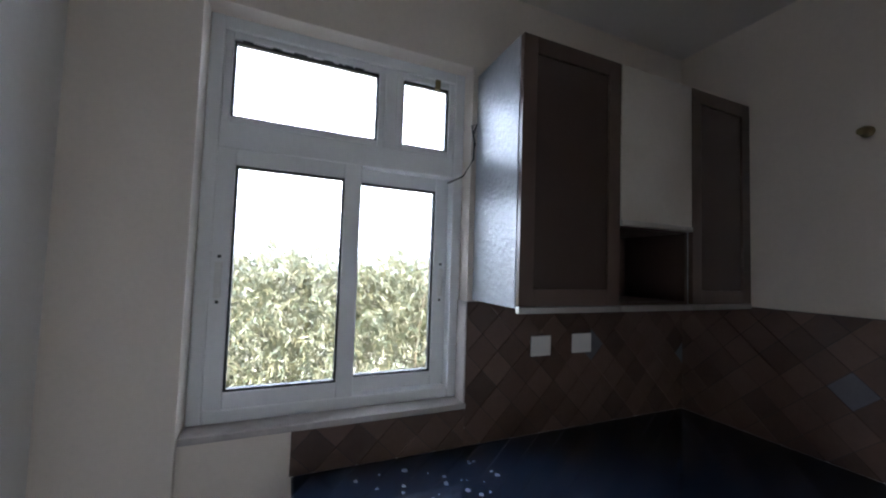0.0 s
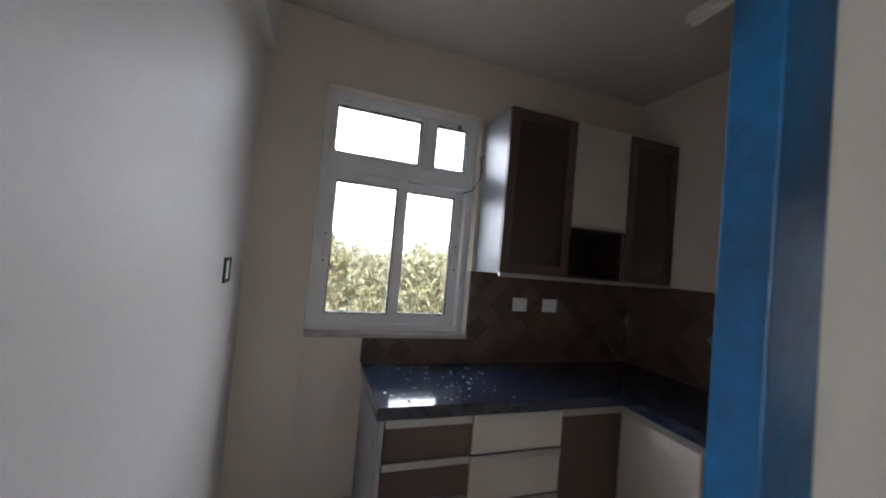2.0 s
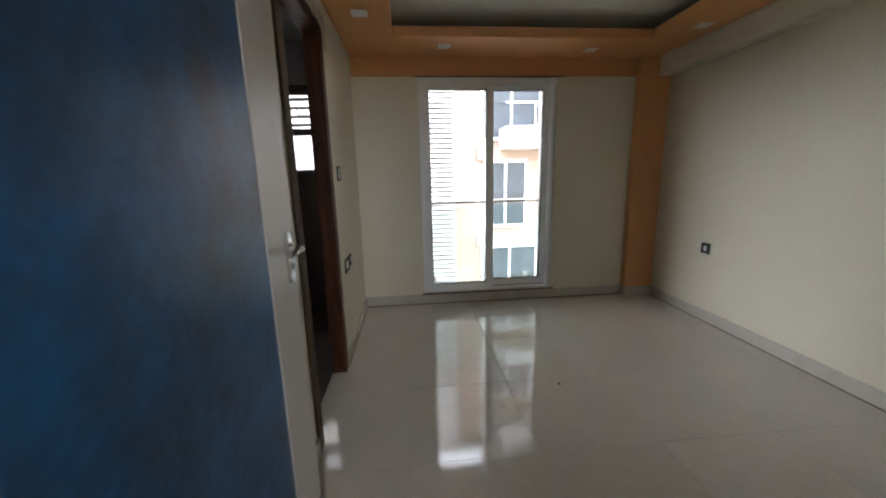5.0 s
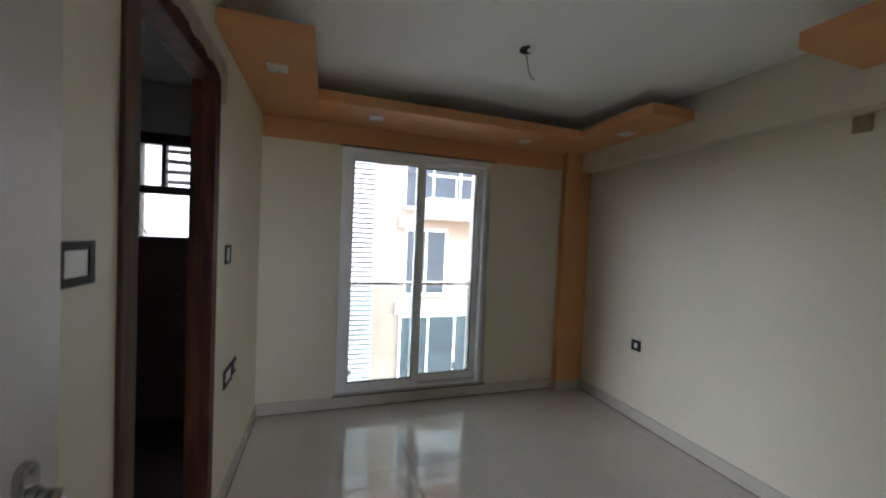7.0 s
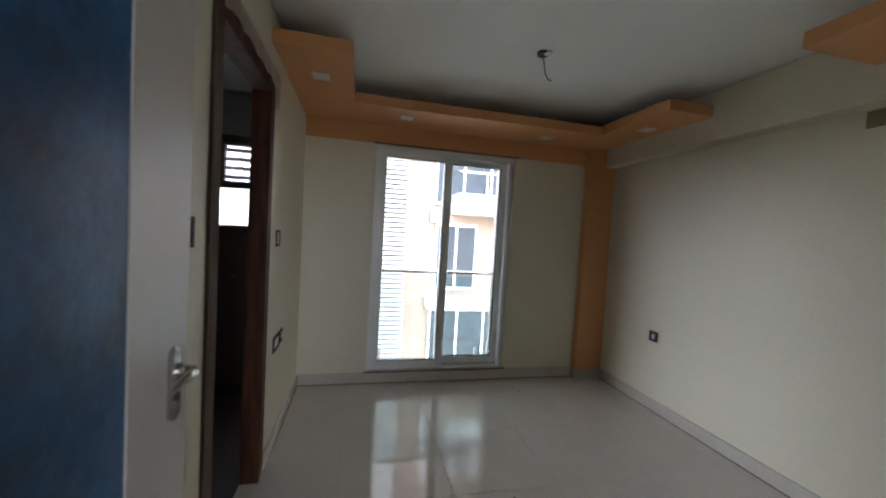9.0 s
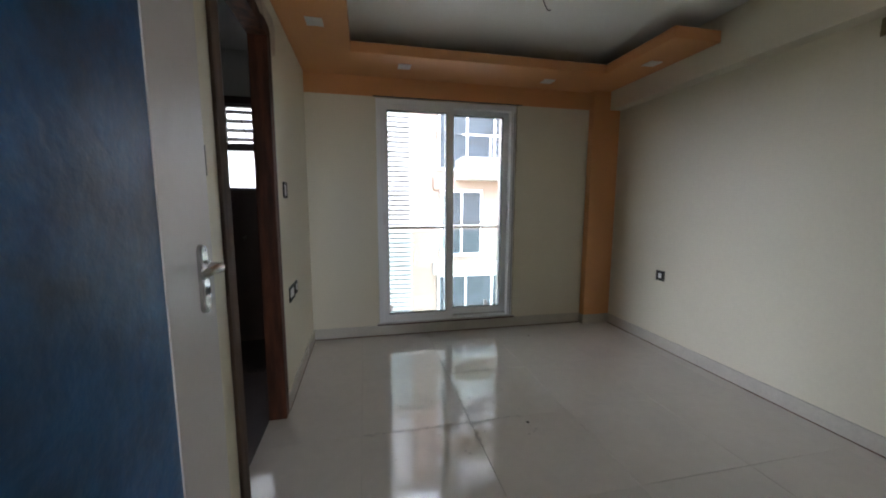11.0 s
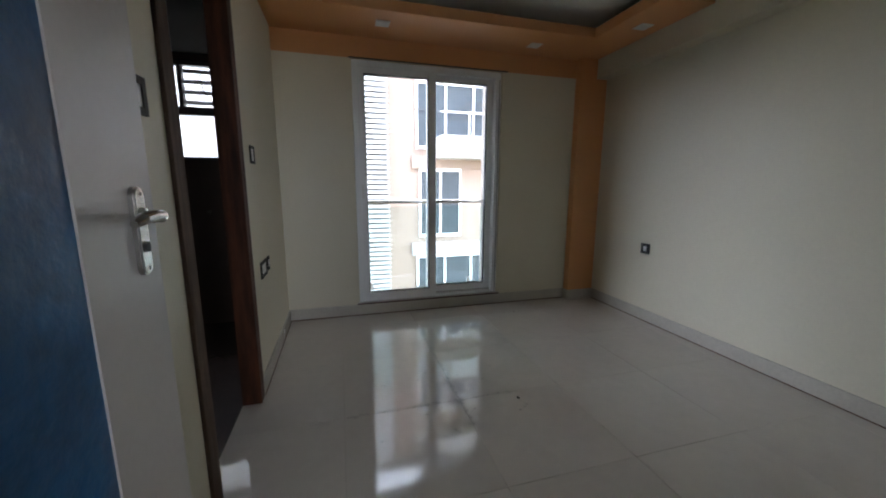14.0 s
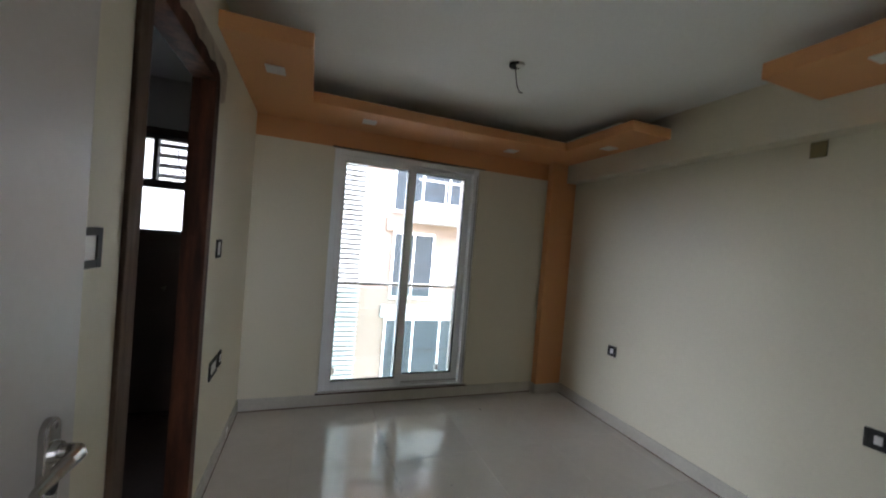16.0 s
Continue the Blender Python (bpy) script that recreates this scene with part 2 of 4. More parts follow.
wall_y("wall_kitchen_north", KY, 1.70, KL - 0.15, 2.64, 0, 2.95, M_KITCHEN, [(WX0, WX1, WZ0, WZ1)], "cream painted plaster wall round the kitchen window")
solid("wall_kitchen_pier", boxes((KL, WX0, KY - 0.025, KY, 0, KZ)), M_KITCHEN, "shallow cream plaster pier beside the window", "wall", kind="structure")
wall_x("wall_kitchen_west", KL - 0.15, KL, -0.40, KY, 0, 2.95, M_HALL, label="off-white painted kitchen side wall")
solid("beam_kitchen", boxes((KL, KL + 0.055, -0.40, KY - 0.026, 2.50, KZ), bevel=0.004), M_HALL, "off-white plaster beam along the kitchen wall", "beam", kind="structure")
wall_x("wall_kitchen_east", KR, 2.64, 0.05, KY, 0, 2.95, M_KITCHEN, label="cream painted kitchen wall above brown tiles")
wall_y("wall_kitchen_southeast", -0.06, 0.05, 1.62, 2.64, 0, 2.95, M_KITCHEN, label="cream painted kitchen wall")
wall_x("wall_kitchen_corner", 1.62, 1.72, -0.40, -0.06, 0, 2.95, M_KITCHEN, label="cream painted kitchen wall corner")
wall_y("wall_corridor_north", CY, -0.40, KL - 0.15, 1.10, 0, 2.95, M_HALL, [(-0.115, 0.675, 0, 2.13)], "off-white corridor wall beside the kitchen door")
solid("ceiling_kitchen", boxes((KL - 0.15, 2.64, -0.40, 1.70, KZ, 2.95)), M_CEILDIM, "kitchen ceiling in cream darkened for the dim light", "ceiling", kind="structure")

wall_y("wall_bedroom_north", BY1, -0.325, 1.10, BX1, 0, 2.95, M_BED, [(2.37, 3.13, 0, 2.12)], "ivory painted bedroom wall with the bathroom doorway")
wall_x("wall_bedroom_east", BX1, 4.52, BY0 - 0.15, BY1 + 0.02, 0, 2.95, M_BED, [(SY0, SY1, SZ0, SZ1)], "ivory painted wall round the balcony door")
wall_y("wall_bedroom_south", BY0 - 0.15, BY0, 0.9, BX1, 0, 2.95, M_BED, label="plain ivory painted bedroom wall")
wall_x("wall_bedroom_west", 0.824, 0.930, BY0 - 0.15, -1.215, 0, 2.95, M_HALL, label="white painted wall beside the bedroom door")
solid("wall_bedroom_lintel", boxes((0.824, 1.10, -1.215, CY, 2.13, 2.95)), M_HALL, "white lintel above the bedroom door", "wall", kind="structure")
solid("ceiling_bedroom", boxes((BX0 - 0.1, BX1, BY0, BY1, BZ, 2.60)), M_CEIL, "pale greyish white bedroom ceiling", "ceiling", kind="structure")
solid("beam_bedroom", boxes((BX0, 4.22, BY0, -3.225, 2.13, BZ), bevel=0.004), M_BED, "ivory plaster beam along the bedroom wall", "beam", kind="structure")
solid("column_bedroom", boxes((4.22, BX1, BY0, -3.05, 0, BZ), bevel=0.006), M_ORANGE, "orange painted corner column", "column", kind="structure")
solid("trim_orange_band", boxes((4.297, BX1 + 0.001, -3.05, BY1, 2.141, BZ)), M_ORANGE, "orange painted band above the balcony door", "trim", kind="structure")

# corridor and the rooms behind the camera
wall_x("wall_living_west", -3.62, -3.5, -3.49, 1.7, 0, 2.95, M_HALL, [(-2.2, -0.6, 0.9, 2.1)], "white wall with a wide opening")
wall_y("wall_living_south", -3.49, -3.34, -3.5, 0.824, 0, 2.95, M_HALL, label="white painted living room wall")
wall_y("wall_living_north", 0.9, 1.05, -3.5, KL - 0.15, 0, 2.95, M_HALL, label="white painted living room wall")
solid("ceiling_corridor", boxes((-3.5, BX0 - 0.1, -3.34, CY, 2.62, 2.75)), M_CEIL, "white corridor ceiling", "ceiling", kind="structure")
solid("ceiling_living", boxes((-3.5, KL - 0.15, CY, 0.9, 2.62, 2.75)), M_CEIL, "white living room ceiling", "ceiling", kind="structure")

# bathroom
wall_x("wall_bath_east", 4.40, 4.58, -0.325, 1.70, 0, 2.95, M_BATH, [(-0.023, 0.433, 1.33, 2.05)], "dark brown tiled bathroom wall")
wall_y("wall_bath_north", 1.2, 1.35, 2.64, 4.40, 0, 2.95, M_BATH, label="dark brown tiled bathroom wall")
wall_x("wall_bath_west", 1.74, 1.84, -0.325, -0.062, 0, 2.95, M_BATH, label="dark brown tiled bathroom wall")
solid("ceiling_bath", boxes((2.64, 4.40, -0.325, 1.20, 2.46, 2.58), (1.72, 2.64, -0.325, -0.06, 2.46, 2.58)), M_BATHTOP, "grey bathroom ceiling", "ceiling", kind="structure")
solid("trim_bath_paint", boxes((4.392, 4.399, -0.28, 1.20, 2.10, 2.46)), M_BATHTOP, "grey painted band above the bathroom tiles", "trim", kind="structure")

# floor
solid("floor_bath", boxes((1.84, 4.40, -0.318, 1.20, -0.001, 0.004)), M_BATH, "dark brown bathroom floor tiles", "floor", kind="structure")
floor = solid("floor", boxes((-3.6, 4.55, -3.5, 1.75, -0.16, -0.009)), M_JOINT, "polished cream vitrified tile floor", "floor", kind="structure")


def skirting(name, bs):
    return solid(name, boxes(*bs, bevel=0.004), M_SKIRT, "beige polished tile skirting along the wall", "skirting", kind="structure")


skirting("baseboard_bedroom_east", [(4.288, BX1, -3.05, BY1, 0, 0.098)])
skirting("baseboard_bedroom_south", [(BX0, 4.208, BY0, BY0 + 0.013, 0, 0.098)])
skirting("baseboard_column", [(4.208, 4.22, BY0, -3.038, 0, 0.098), (4.22, 4.287, -3.05, -3.038, 0, 0.098)])
skirting("baseboard_bedroom_north", [(3.14, 4.287, BY1 - 0.013, BY1, 0, 0.098), (1.12, 2.33, BY1 - 0.013, BY1, 0, 0.098)])
skirting("baseboard_kitchen", [(WX0, 0.55, KY - 0.012, KY, 0, 0.098), (KL, WX0, KY - 0.037, KY - 0.025, 0, 0.098)])
skirting("baseboard_kitchen_west", [(KL, KL + 0.012, -0.34, KY - 0.04, 0, 0.098)])


solid("trim_skirting_joint", boxes((4.2845, 4.2879, -3.03, BY1 - 0.014, -0.001, 0.006), (BX0, 4.206, BY0 + 0.0132, BY0 + 0.016, -0.001, 0.006), (3.15, 4.283, BY1 - 0.0165, BY1 - 0.0132, -0.001, 0.006)),
      M_DKWOOD, "dark dirty joint along the foot of the skirting", "trim", kind="structure")


# ---- windows ----
def sash(parent, axis, plane, depth, a0, a1, z0, z1, w, name="sash", label=""):
    """A glazed frame in the plane x or y = plane; its pane and gaskets are its pieces."""
    def bx(u0, u1, d0, d1, c0, c1):
        return (u0, u1, d0, d1, c0, c1) if axis == "y" else (d0, d1, u0, u1, c0, c1)
    d0, d1 = plane, plane + depth
    fr = part(name, boxes(bx(a0, a0 + w, d0, d1, z0, z1), bx(a1 - w, a1, d0, d1, z0, z1), bx(a0 + w, a1 - w, d0 + 0.001, d1 - 0.001, z0, z0 + w),
                          bx(a0 + w, a1 - w, d0 + 0.001, d1 - 0.001, z1 - w, z1), bevel=0.005), M_UPVC, parent, label)
    mid, g = (d0 + d1) / 2, 0.008
    i0, i1, k0, k1 = a0 + w, a1 - w, z0 + w, z1 - w
    part("gasket", boxes(bx(i0, i0 + g, mid - 0.012, mid + 0.012, k0, k1), bx(i1 - g, i1, mid - 0.012, mid + 0.012, k0, k1),
                         bx(i0 + g, i1 - g, mid - 0.012, mid + 0.012, k0, k0 + g), bx(i0 + g, i1 - g, mid - 0.012, mid + 0.012, k1 - g, k1)), M_GASKET, fr, "thin black rubber gasket")
    pane = part("pane", boxes(bx(i0 + g, i1 - g, mid - 0.003, mid + 0.003, k0 + g, k1 - g)), M_GLASS, fr, "clear glass pane")
    pane.visible_shadow = False
    return fr


def kitchen_window():
    w = thing("window_1", "white sliding kitchen window with fixed panes above", "window", (0.685, 1.58, WZ0), kind="structure")
    w.location = (0, 0, 0)
    f, y0, y1 = 0.045, 1.535, 1.635
    part("window_frame", boxes((WX0, WX0 + f, y0, y1, WZ0, WZ1), (WX1 - f, WX1, y0, y1, WZ0, WZ1), (WX0 + f, WX1 - f, y0 + 0.001, y1 - 0.001, WZ0, WZ0 + f),
                               (WX0 + f, WX1 - f, y0 + 0.001, y1 - 0.001, WZ1 - f, WZ1), (WX0 + f, WX1 - f, y0 + 0.002, y1 - 0.002, 1.955, 2.045),
                               (0.815, 0.865, y0 + 0.003, y1 - 0.003, 2.045, WZ1 - f), bevel=0.006), M_UPVC, w)
    sash(w, "y", 1.545, 0.05, 0.245, 0.815, 2.045, WZ1 - f, 0.026, "fixed_light")
    sash(w, "y", 1.545, 0.05, 0.865, WX1 - f, 2.045, WZ1 - f, 0.026, "fixed_light")
    s1 = sash(w, "y", 1.540, 0.04, 0.235, 0.735, WZ0 + 0.035, 1.965, 0.065, "sash", "sliding sash with a white latch")
    s2 = sash(w, "y", 1.585, 0.04, 0.670, 1.130, WZ0 + 0.035, 1.965, 0.065, "sash", "sliding sash with a white latch")
    for s, x, y in ((s1, 0.268, 1.540), (s2, 1.098, 1.585)):
        part("latch", boxes((x - 0.011, x + 0.011, y - 0.009, y + 0.001, 1.44, 1.56), (x - 0.006, x + 0.006, y - 0.016, y - 0.009, 1.475, 1.525), bevel=0.003), M_PLASTIC, s, "white plastic latch")
        part("screw", boxes((x - 0.005, x + 0.005, y - 0.002, y + 0.001, 1.42, 1.43), (x - 0.005, x + 0.005, y - 0.002, y + 0.001, 1.575, 1.585)), M_GASKET, s, "dark screw heads")
    for s, x, y in ((s1, 0.345, 1.556), (s2, 0.765, 1.601)):
        part("sticker", boxes((x, x + 0.045, y - 0.0015, y, 1.868, 1.876), (x + 0.008, x + 0.03, y - 0.0015, y, 1.880, 1.885)), M_MARBLE, s, "small grey maker's sticker")
    part("window_sill", boxes((WX0 + 0.002, WX1 + 0.004, KY - 0.012, 1.70, WZ0 - 0.022, WZ0 + 0.002), bevel=0.004), M_MARBLE, w, "rough grey marble sill with cement smears")
    part("tape", boxes((1.03, 1.05, 1.530, 1.546, 2.33, 2.37)), M_OLIVE, w, "yellowed scrap of tape")
    flakes = [(0.26 + 0.6 * random.random() ** 2, random.uniform(0.006, 0.03), random.uniform(0.002, 0.008)) for _ in range(16)]
    part("smear", boxes(*[(x, min(x + w_, 0.80), 1.5435, 1.5455, 2.346 - h_, 2.3475) for x, w_, h_ in flakes]), M_DKFRAME, w, "dark cement smears along the frame")


kitchen_window()
solid("wire_loop", rod([(1.10, 1.535, 1.93), (1.14, 1.47, 1.95), (1.172, 1.440, 2.02), (1.176, 1.445, 2.10), (1.16, 1.44, 2.16), (1.183, 1.44, 2.17), (1.17, 1.445, 2.12), (1.185, 1.452, 2.08)], 0.0035, 6), M_CABLE,
      "thin dark wire hanging beside the kitchen window", "wire")


def balcony_door():
    w = thing("window_2", "white sliding glass balcony door with two panes", "window", kind="structure")
    f, x0, x1 = 0.05, 4.315, 4.43
    part("window_frame", boxes((x0, x1, SY0, SY0 + f, SZ0, SZ1), (x0, x1, SY1 - f, SY1, SZ0, SZ1), (x0 + 0.001, x1 - 0.001, SY0 + f, SY1 - f, SZ0, SZ0 + 0.03),
                               (x0 + 0.001, x1 - 0.001, SY0 + f, SY1 - f, SZ1 - f, SZ1), bevel=0.006), M_UPVC, w)
    part("track", boxes((x0 + 0.05, x0 + 0.056, SY0 + f, SY1 - f, SZ0 + 0.03, SZ0 + 0.042), (x0 - 0.004, x0, SY0 + 0.01, SY0 + 0.02, SZ0, SZ1 - 0.06)), M_ALU, w, "thin aluminium track")
    s1 = sash(w, "x", 4.320, 0.045, -1.69, SY1 - 0.03, SZ0 + 0.025, SZ1 - 0.03, 0.065, "sash", "sliding glazed sash")
    s2 = sash(w, "x", 4.372, 0.045, SY0 + 0.04, -1.625, SZ0 + 0.035, SZ1 - 0.03, 0.065, "sash", "sliding glazed sash")
    for s, x, y in ((s1, 4.320, SY1 - 0.0625), (s2, 4.372, SY0 + 0.0725)):
        part("latch", boxes((x - 0.008, x + 0.001, y - 0.01, y + 0.01, 1.03, 1.15), (x - 0.014, x - 0.008, y - 0.005, y + 0.005, 1.06, 1.12), bevel=0.003), M_PLASTIC, s, "white plastic latch")
    part("sticker", boxes((4.337, 4.3385, -1.20, -1.145, 1.925, 1.933), (4.337, 4.3385, -1.165, -1.145, 1.905, 1.912)), M_DKFRAME, s1, "small dark maker's sticker")
    part("window_sill", boxes((4.285, 4.52, SY0 - 0.02, SY1 + 0.02, SZ0 - 0.002, SZ0 + 0.014), bevel=0.003), M_MARBLE, w, "narrow brownish marble threshold")
    part("threshold_gap", boxes((4.281, 4.2845, SY0 - 0.02, SY1 + 0.02, SZ0 - 0.001, SZ0 + 0.009)), M_DKWOOD, w, "dark joint below the threshold")
    part("top_trim", boxes((4.294, 4.32, SY0 - 0.05, SY1 + 0.02, SZ1 + 0.002, SZ1 + 0.012)), M_DKFRAME, w, "thin dark sealant gap")


balcony_door()


def balcony_rail():
    r = thing("balcony_railing", "glass balcony railing with a steel handrail", "railing")
    part("handrail", rod([(4.66, -0.55, 0.985), (4.66, -1.6, 0.985), (4.66, -2.75, 0.985)], 0.019, 14), M_CHROME, r, "polished steel handrail")
    p = part("glass_panel", boxes((4.655, 4.665, -2.7, -0.6, -0.02, 0.94)), M_RAILGLASS, r, "clear greenish glass panel")
    p.visible_shadow = False
    for y in (-0.75, -1.69, -2.6):
        part("post", boxes((4.648, 4.672, y - 0.014, y + 0.014, -0.10, 0.97), bevel=0.003), M_ALU, r, "slim steel post")
    for y in (-2.14, -1.12):
        part("clamp", boxes((4.648, 4.676, y - 0.02, y + 0.02, 0.12, 0.19), bevel=0.004), M_ALU, r, "steel glass clamp")


balcony_rail()
solid("balcony_slab", boxes((4.52, 4.75, -3.4, 0.0, -0.20, -0.06)), M_EXTW, "narrow white balcony ledge", "ledge", kind="structure")
solid("balcony_fin", boxes((4.53, 4.72, -2.52, -2.275, -0.06, 2.9), bevel=0.01), M_STUCCO, "rough stone-clad fin beside the balcony door", "fin", kind="structure")


# ---- kitchen units ----
def handle_strip(parent, x0, x1, y, z):
    part("handle", boxes((x0, x1, y - 0.016, y, z - 0.004, z + 0.018), (x0, x1, y - 0.020, y - 0.014, z - 0.014, z + 0.018), bevel=0.002), M_ALU, parent, "aluminium profile handle")


def drawer_unit(name, x0, x1, material, label, fronts):
    u = thing(name, label, "cabinet", group="base cabinets")
    part("body", boxes((x0, x1, 0.868, KY - 0.003, 0.09, 0.795)), M_GREYLAM, u)
    part("plinth", boxes((x0, x1, 0.91, 0.93, 0.0, 0.09)), M_LAMINATE, u)
    for z0, z1 in fronts:
        d = part("drawer_front", boxes((x0 + 0.003, x1 - 0.003, 0.848, 0.867, z0, z1 - 0.022), bevel=0.002), material, u)
        handle_strip(d, x0 + 0.003, x1 - 0.003, 0.862, z1 - 0.02)
    return u


drawer_unit("drawer_cabinet", 0.565, 0.975, M_LAMINATE, "brown laminate drawer cabinet with aluminium handles", [(0.095, 0.26), (0.265, 0.435), (0.44, 0.61), (0.615, 0.79)])
drawer_unit("drawer_cabinet", 0.975, 1.47, M_CREAMLAM, "scuffed cream laminate drawer cabinet with three drawers", [(0.095, 0.385), (0.39, 0.605), (0.61, 0.79)])
u = thing("corner_cabinet", "brown laminate corner base cabinet door", "cabinet", group="base cabinets")
part("body", boxes((1.47, KR - 0.003, 0.868, KY - 0.003, 0.09, 0.795)), M_GREYLAM, u)
part("plinth", boxes((1.47, 1.91, 0.91, 0.93, 0.0, 0.09)), M_LAMINATE, u)
d = part("door", boxes((1.473, 1.845, 0.848, 0.867, 0.095, 0.768), bevel=0.002), M_LAMINATE, u)
handle_strip(d, 1.473, 1.845, 0.862, 0.77)
side = solid("side_panel", boxes((0.545, 0.563, 0.85, KY - 0.003, 0.0, 0.80), bevel=0.002), M_GREYLAM, "grey laminate end panel with scuffs and a pencil mark", "panel")
part("mark", boxes((0.5435, 0.5449, 0.95, 0.955, 0.62, 0.66), (0.5435, 0.5449, 0.957, 0.962, 0.63, 0.65)), M_GASKET, side, "dark pencil mark")
for y0, y1 in ((0.42, 0.86), (0.056, 0.42)):
    u = thing("base_cabinet", "cream laminate base cabinet under the black counter", "cabinet", group="base cabinets")
    part("body", boxes((1.868, KR - 0.003, y0, min(y1, 0.865), 0.09, 0.795)), M_GREYLAM, u)
    part("plinth", boxes((1.91, 1.93, y0, y1, 0.0, 0.09)), M_LAMINATE, u)
    d = part("door", boxes((1.848, 1.867, y0 + 0.003, y1 - 0.014, 0.095, 0.768), bevel=0.002), M_CREAMLAM, u)
    part("handle", boxes((1.846, 1.862, y0 + 0.003, y1 - 0.014, 0.766, 0.788), (1.842, 1.848, y0 + 0.003, y1 - 0.014, 0.756, 0.788), bevel=0.002), M_ALU, d, "aluminium profile handle")
bm = bmesh.new()
prof = [(0.53, KY - 0.002), (0.53, 0.83), (1.830, 0.83), (1.830, 0.055), (KR - 0.002, 0.055), (KR - 0.002, KY - 0.002)]
f = bm.faces.new([bm.verts.new((x, y, 0.797)) for x, y in prof])
top = bmesh.ops.extrude_face_region(bm, geom=[f])
bmesh.ops.translate(bm, vec=(0, 0, 0.053), verts=[v for v in top["geom"] if isinstance(v, bmesh.types.BMVert)])
bmesh.ops.bevel(bm, geom=[e for e in bm.edges if all(v.co.z > 0.84 for v in e.verts)], offset=0.006, segments=3, affect="EDGES")
counter = solid("worktop", bm, M_GRANITE, "polished black granite worktop with white paint spots", "worktop")
bm = bmesh.new()
for _ in range(70):
    a, b = random.random(), random.random()
    cx, cy, r = 0.58 + 0.62 * a, 0.87 + 0.5 * b, random.uniform(0.002, 0.009) * (1.6 if random.random() < 0.2 else 1)
    vs = [bm.verts.new((cx + r * random.uniform(0.5, 1.4) * math.cos(k * math.tau / 7), cy + r * random.uniform(0.5, 1.4) * math.sin(k * math.tau / 7), 0.8506)) for k in range(7)]
    f = bm.faces.new(vs)
    ex = bmesh.ops.extrude_face_region(bm, geom=[f])
    bmesh.ops.translate(bm, vec=(0, 0, 0.0012), verts=[v for v in ex["geom"] if isinstance(v, bmesh.types.BMVert)])
tagged(part("paint_spots", bm, M_SPLAT, counter, "dried white paint splashes"), kind="stuff")


def carcass(u, x0, x1, y0, y1, z0, z1, material):
    side = M_FILMSIDE if material is M_GREYLAM else material
    part("side_panel", boxes((x0, x0 + 0.018, y0 + 0.021, y1, z0 + 0.012, z1), bevel=0.001), side, u, "grey side panel under bubbled film" if side is M_FILMSIDE else "")
    part("side_panel", boxes((x1 - 0.018, x1, y0 + 0.021, y1, z0 + 0.012, z1), bevel=0.001), material, u)
    part("top_panel", boxes((x0 + 0.018, x1 - 0.018, y0 + 0.021, y1, z1 - 0.018, z1)), material, u)
    part("bottom_panel", boxes((x0 + 0.018, x1 - 0.018, y0 + 0.021, y1, z0 + 0.012, z0 + 0.03)), material, u)
    part("back_panel", boxes((x0 + 0.018, x1 - 0.018, y1 - 0.01, y1, z0 + 0.03, z1 - 0.018)), material, u)


def wall_cabinet(x0, x1, label, glazed=True):
    z0, z1, y0, y1 = 1.425, 2.386, 1.126, KY - 0.003
    u = thing("wall_cabinet", label, "cabinet", group="wall cabinets")
    if glazed:
        carcass(u, x0, x1, y0, y1, z0, z1, M_GREYLAM)
        for z in (1.76, 2.08):
            part("shelf", boxes((x0 + 0.02, x1 - 0.02, y0 + 0.05, y1 - 0.012, z, z + 0.018)), M_GREYLAM, u)
        w = 0.06
        d = part("door", boxes((x0 + 0.002, x0 + w, y0, y0 + 0.02, z0 + 0.02, z1), (x1 - w, x1 - 0.002, y0, y0 + 0.02, z0 + 0.02, z1),
                               (x0 + w, x1 - w, y0 + 0.0005, y0 + 0.0195, z0 + 0.02, z0 + 0.02 + w), (x0 + w, x1 - w, y0 + 0.0005, y0 + 0.0195, z1 - w, z1), bevel=0.0015), M_LAMINATE, u, "dark brown framed door")
        part("pane", boxes((x0 + w, x1 - w, y0 + 0.009, y0 + 0.013, z0 + 0.02 + w, z1 - w)), M_SMOKEGLASS, d, "smoked glass drawn as an opaque brown sheet")
    else:
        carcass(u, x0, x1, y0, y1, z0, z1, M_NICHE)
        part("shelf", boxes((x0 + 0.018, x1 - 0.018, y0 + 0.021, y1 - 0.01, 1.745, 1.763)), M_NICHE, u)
        d = part("door", boxes((x0 + 0.002, x1 - 0.002, y0, y0 + 0.02, 1.775, z1), bevel=0.002), M_CREAMLAM, u, "cream laminate lift-up door")
        part("handle", boxes((x0 + 0.002, x1 - 0.002, y0 - 0.006, y0 + 0.02, 1.752, 1.774), bevel=0.003), M_ALU, d, "aluminium profile handle")
    part("bottom_profile", boxes((x0 + 0.002, x1 - 0.002, y0 - 0.004, y0 + 0.02, z0 - 0.004, z0 + 0.018), bevel=0.003), M_ALU, u, "aluminium profile along the lower edge")
    return u


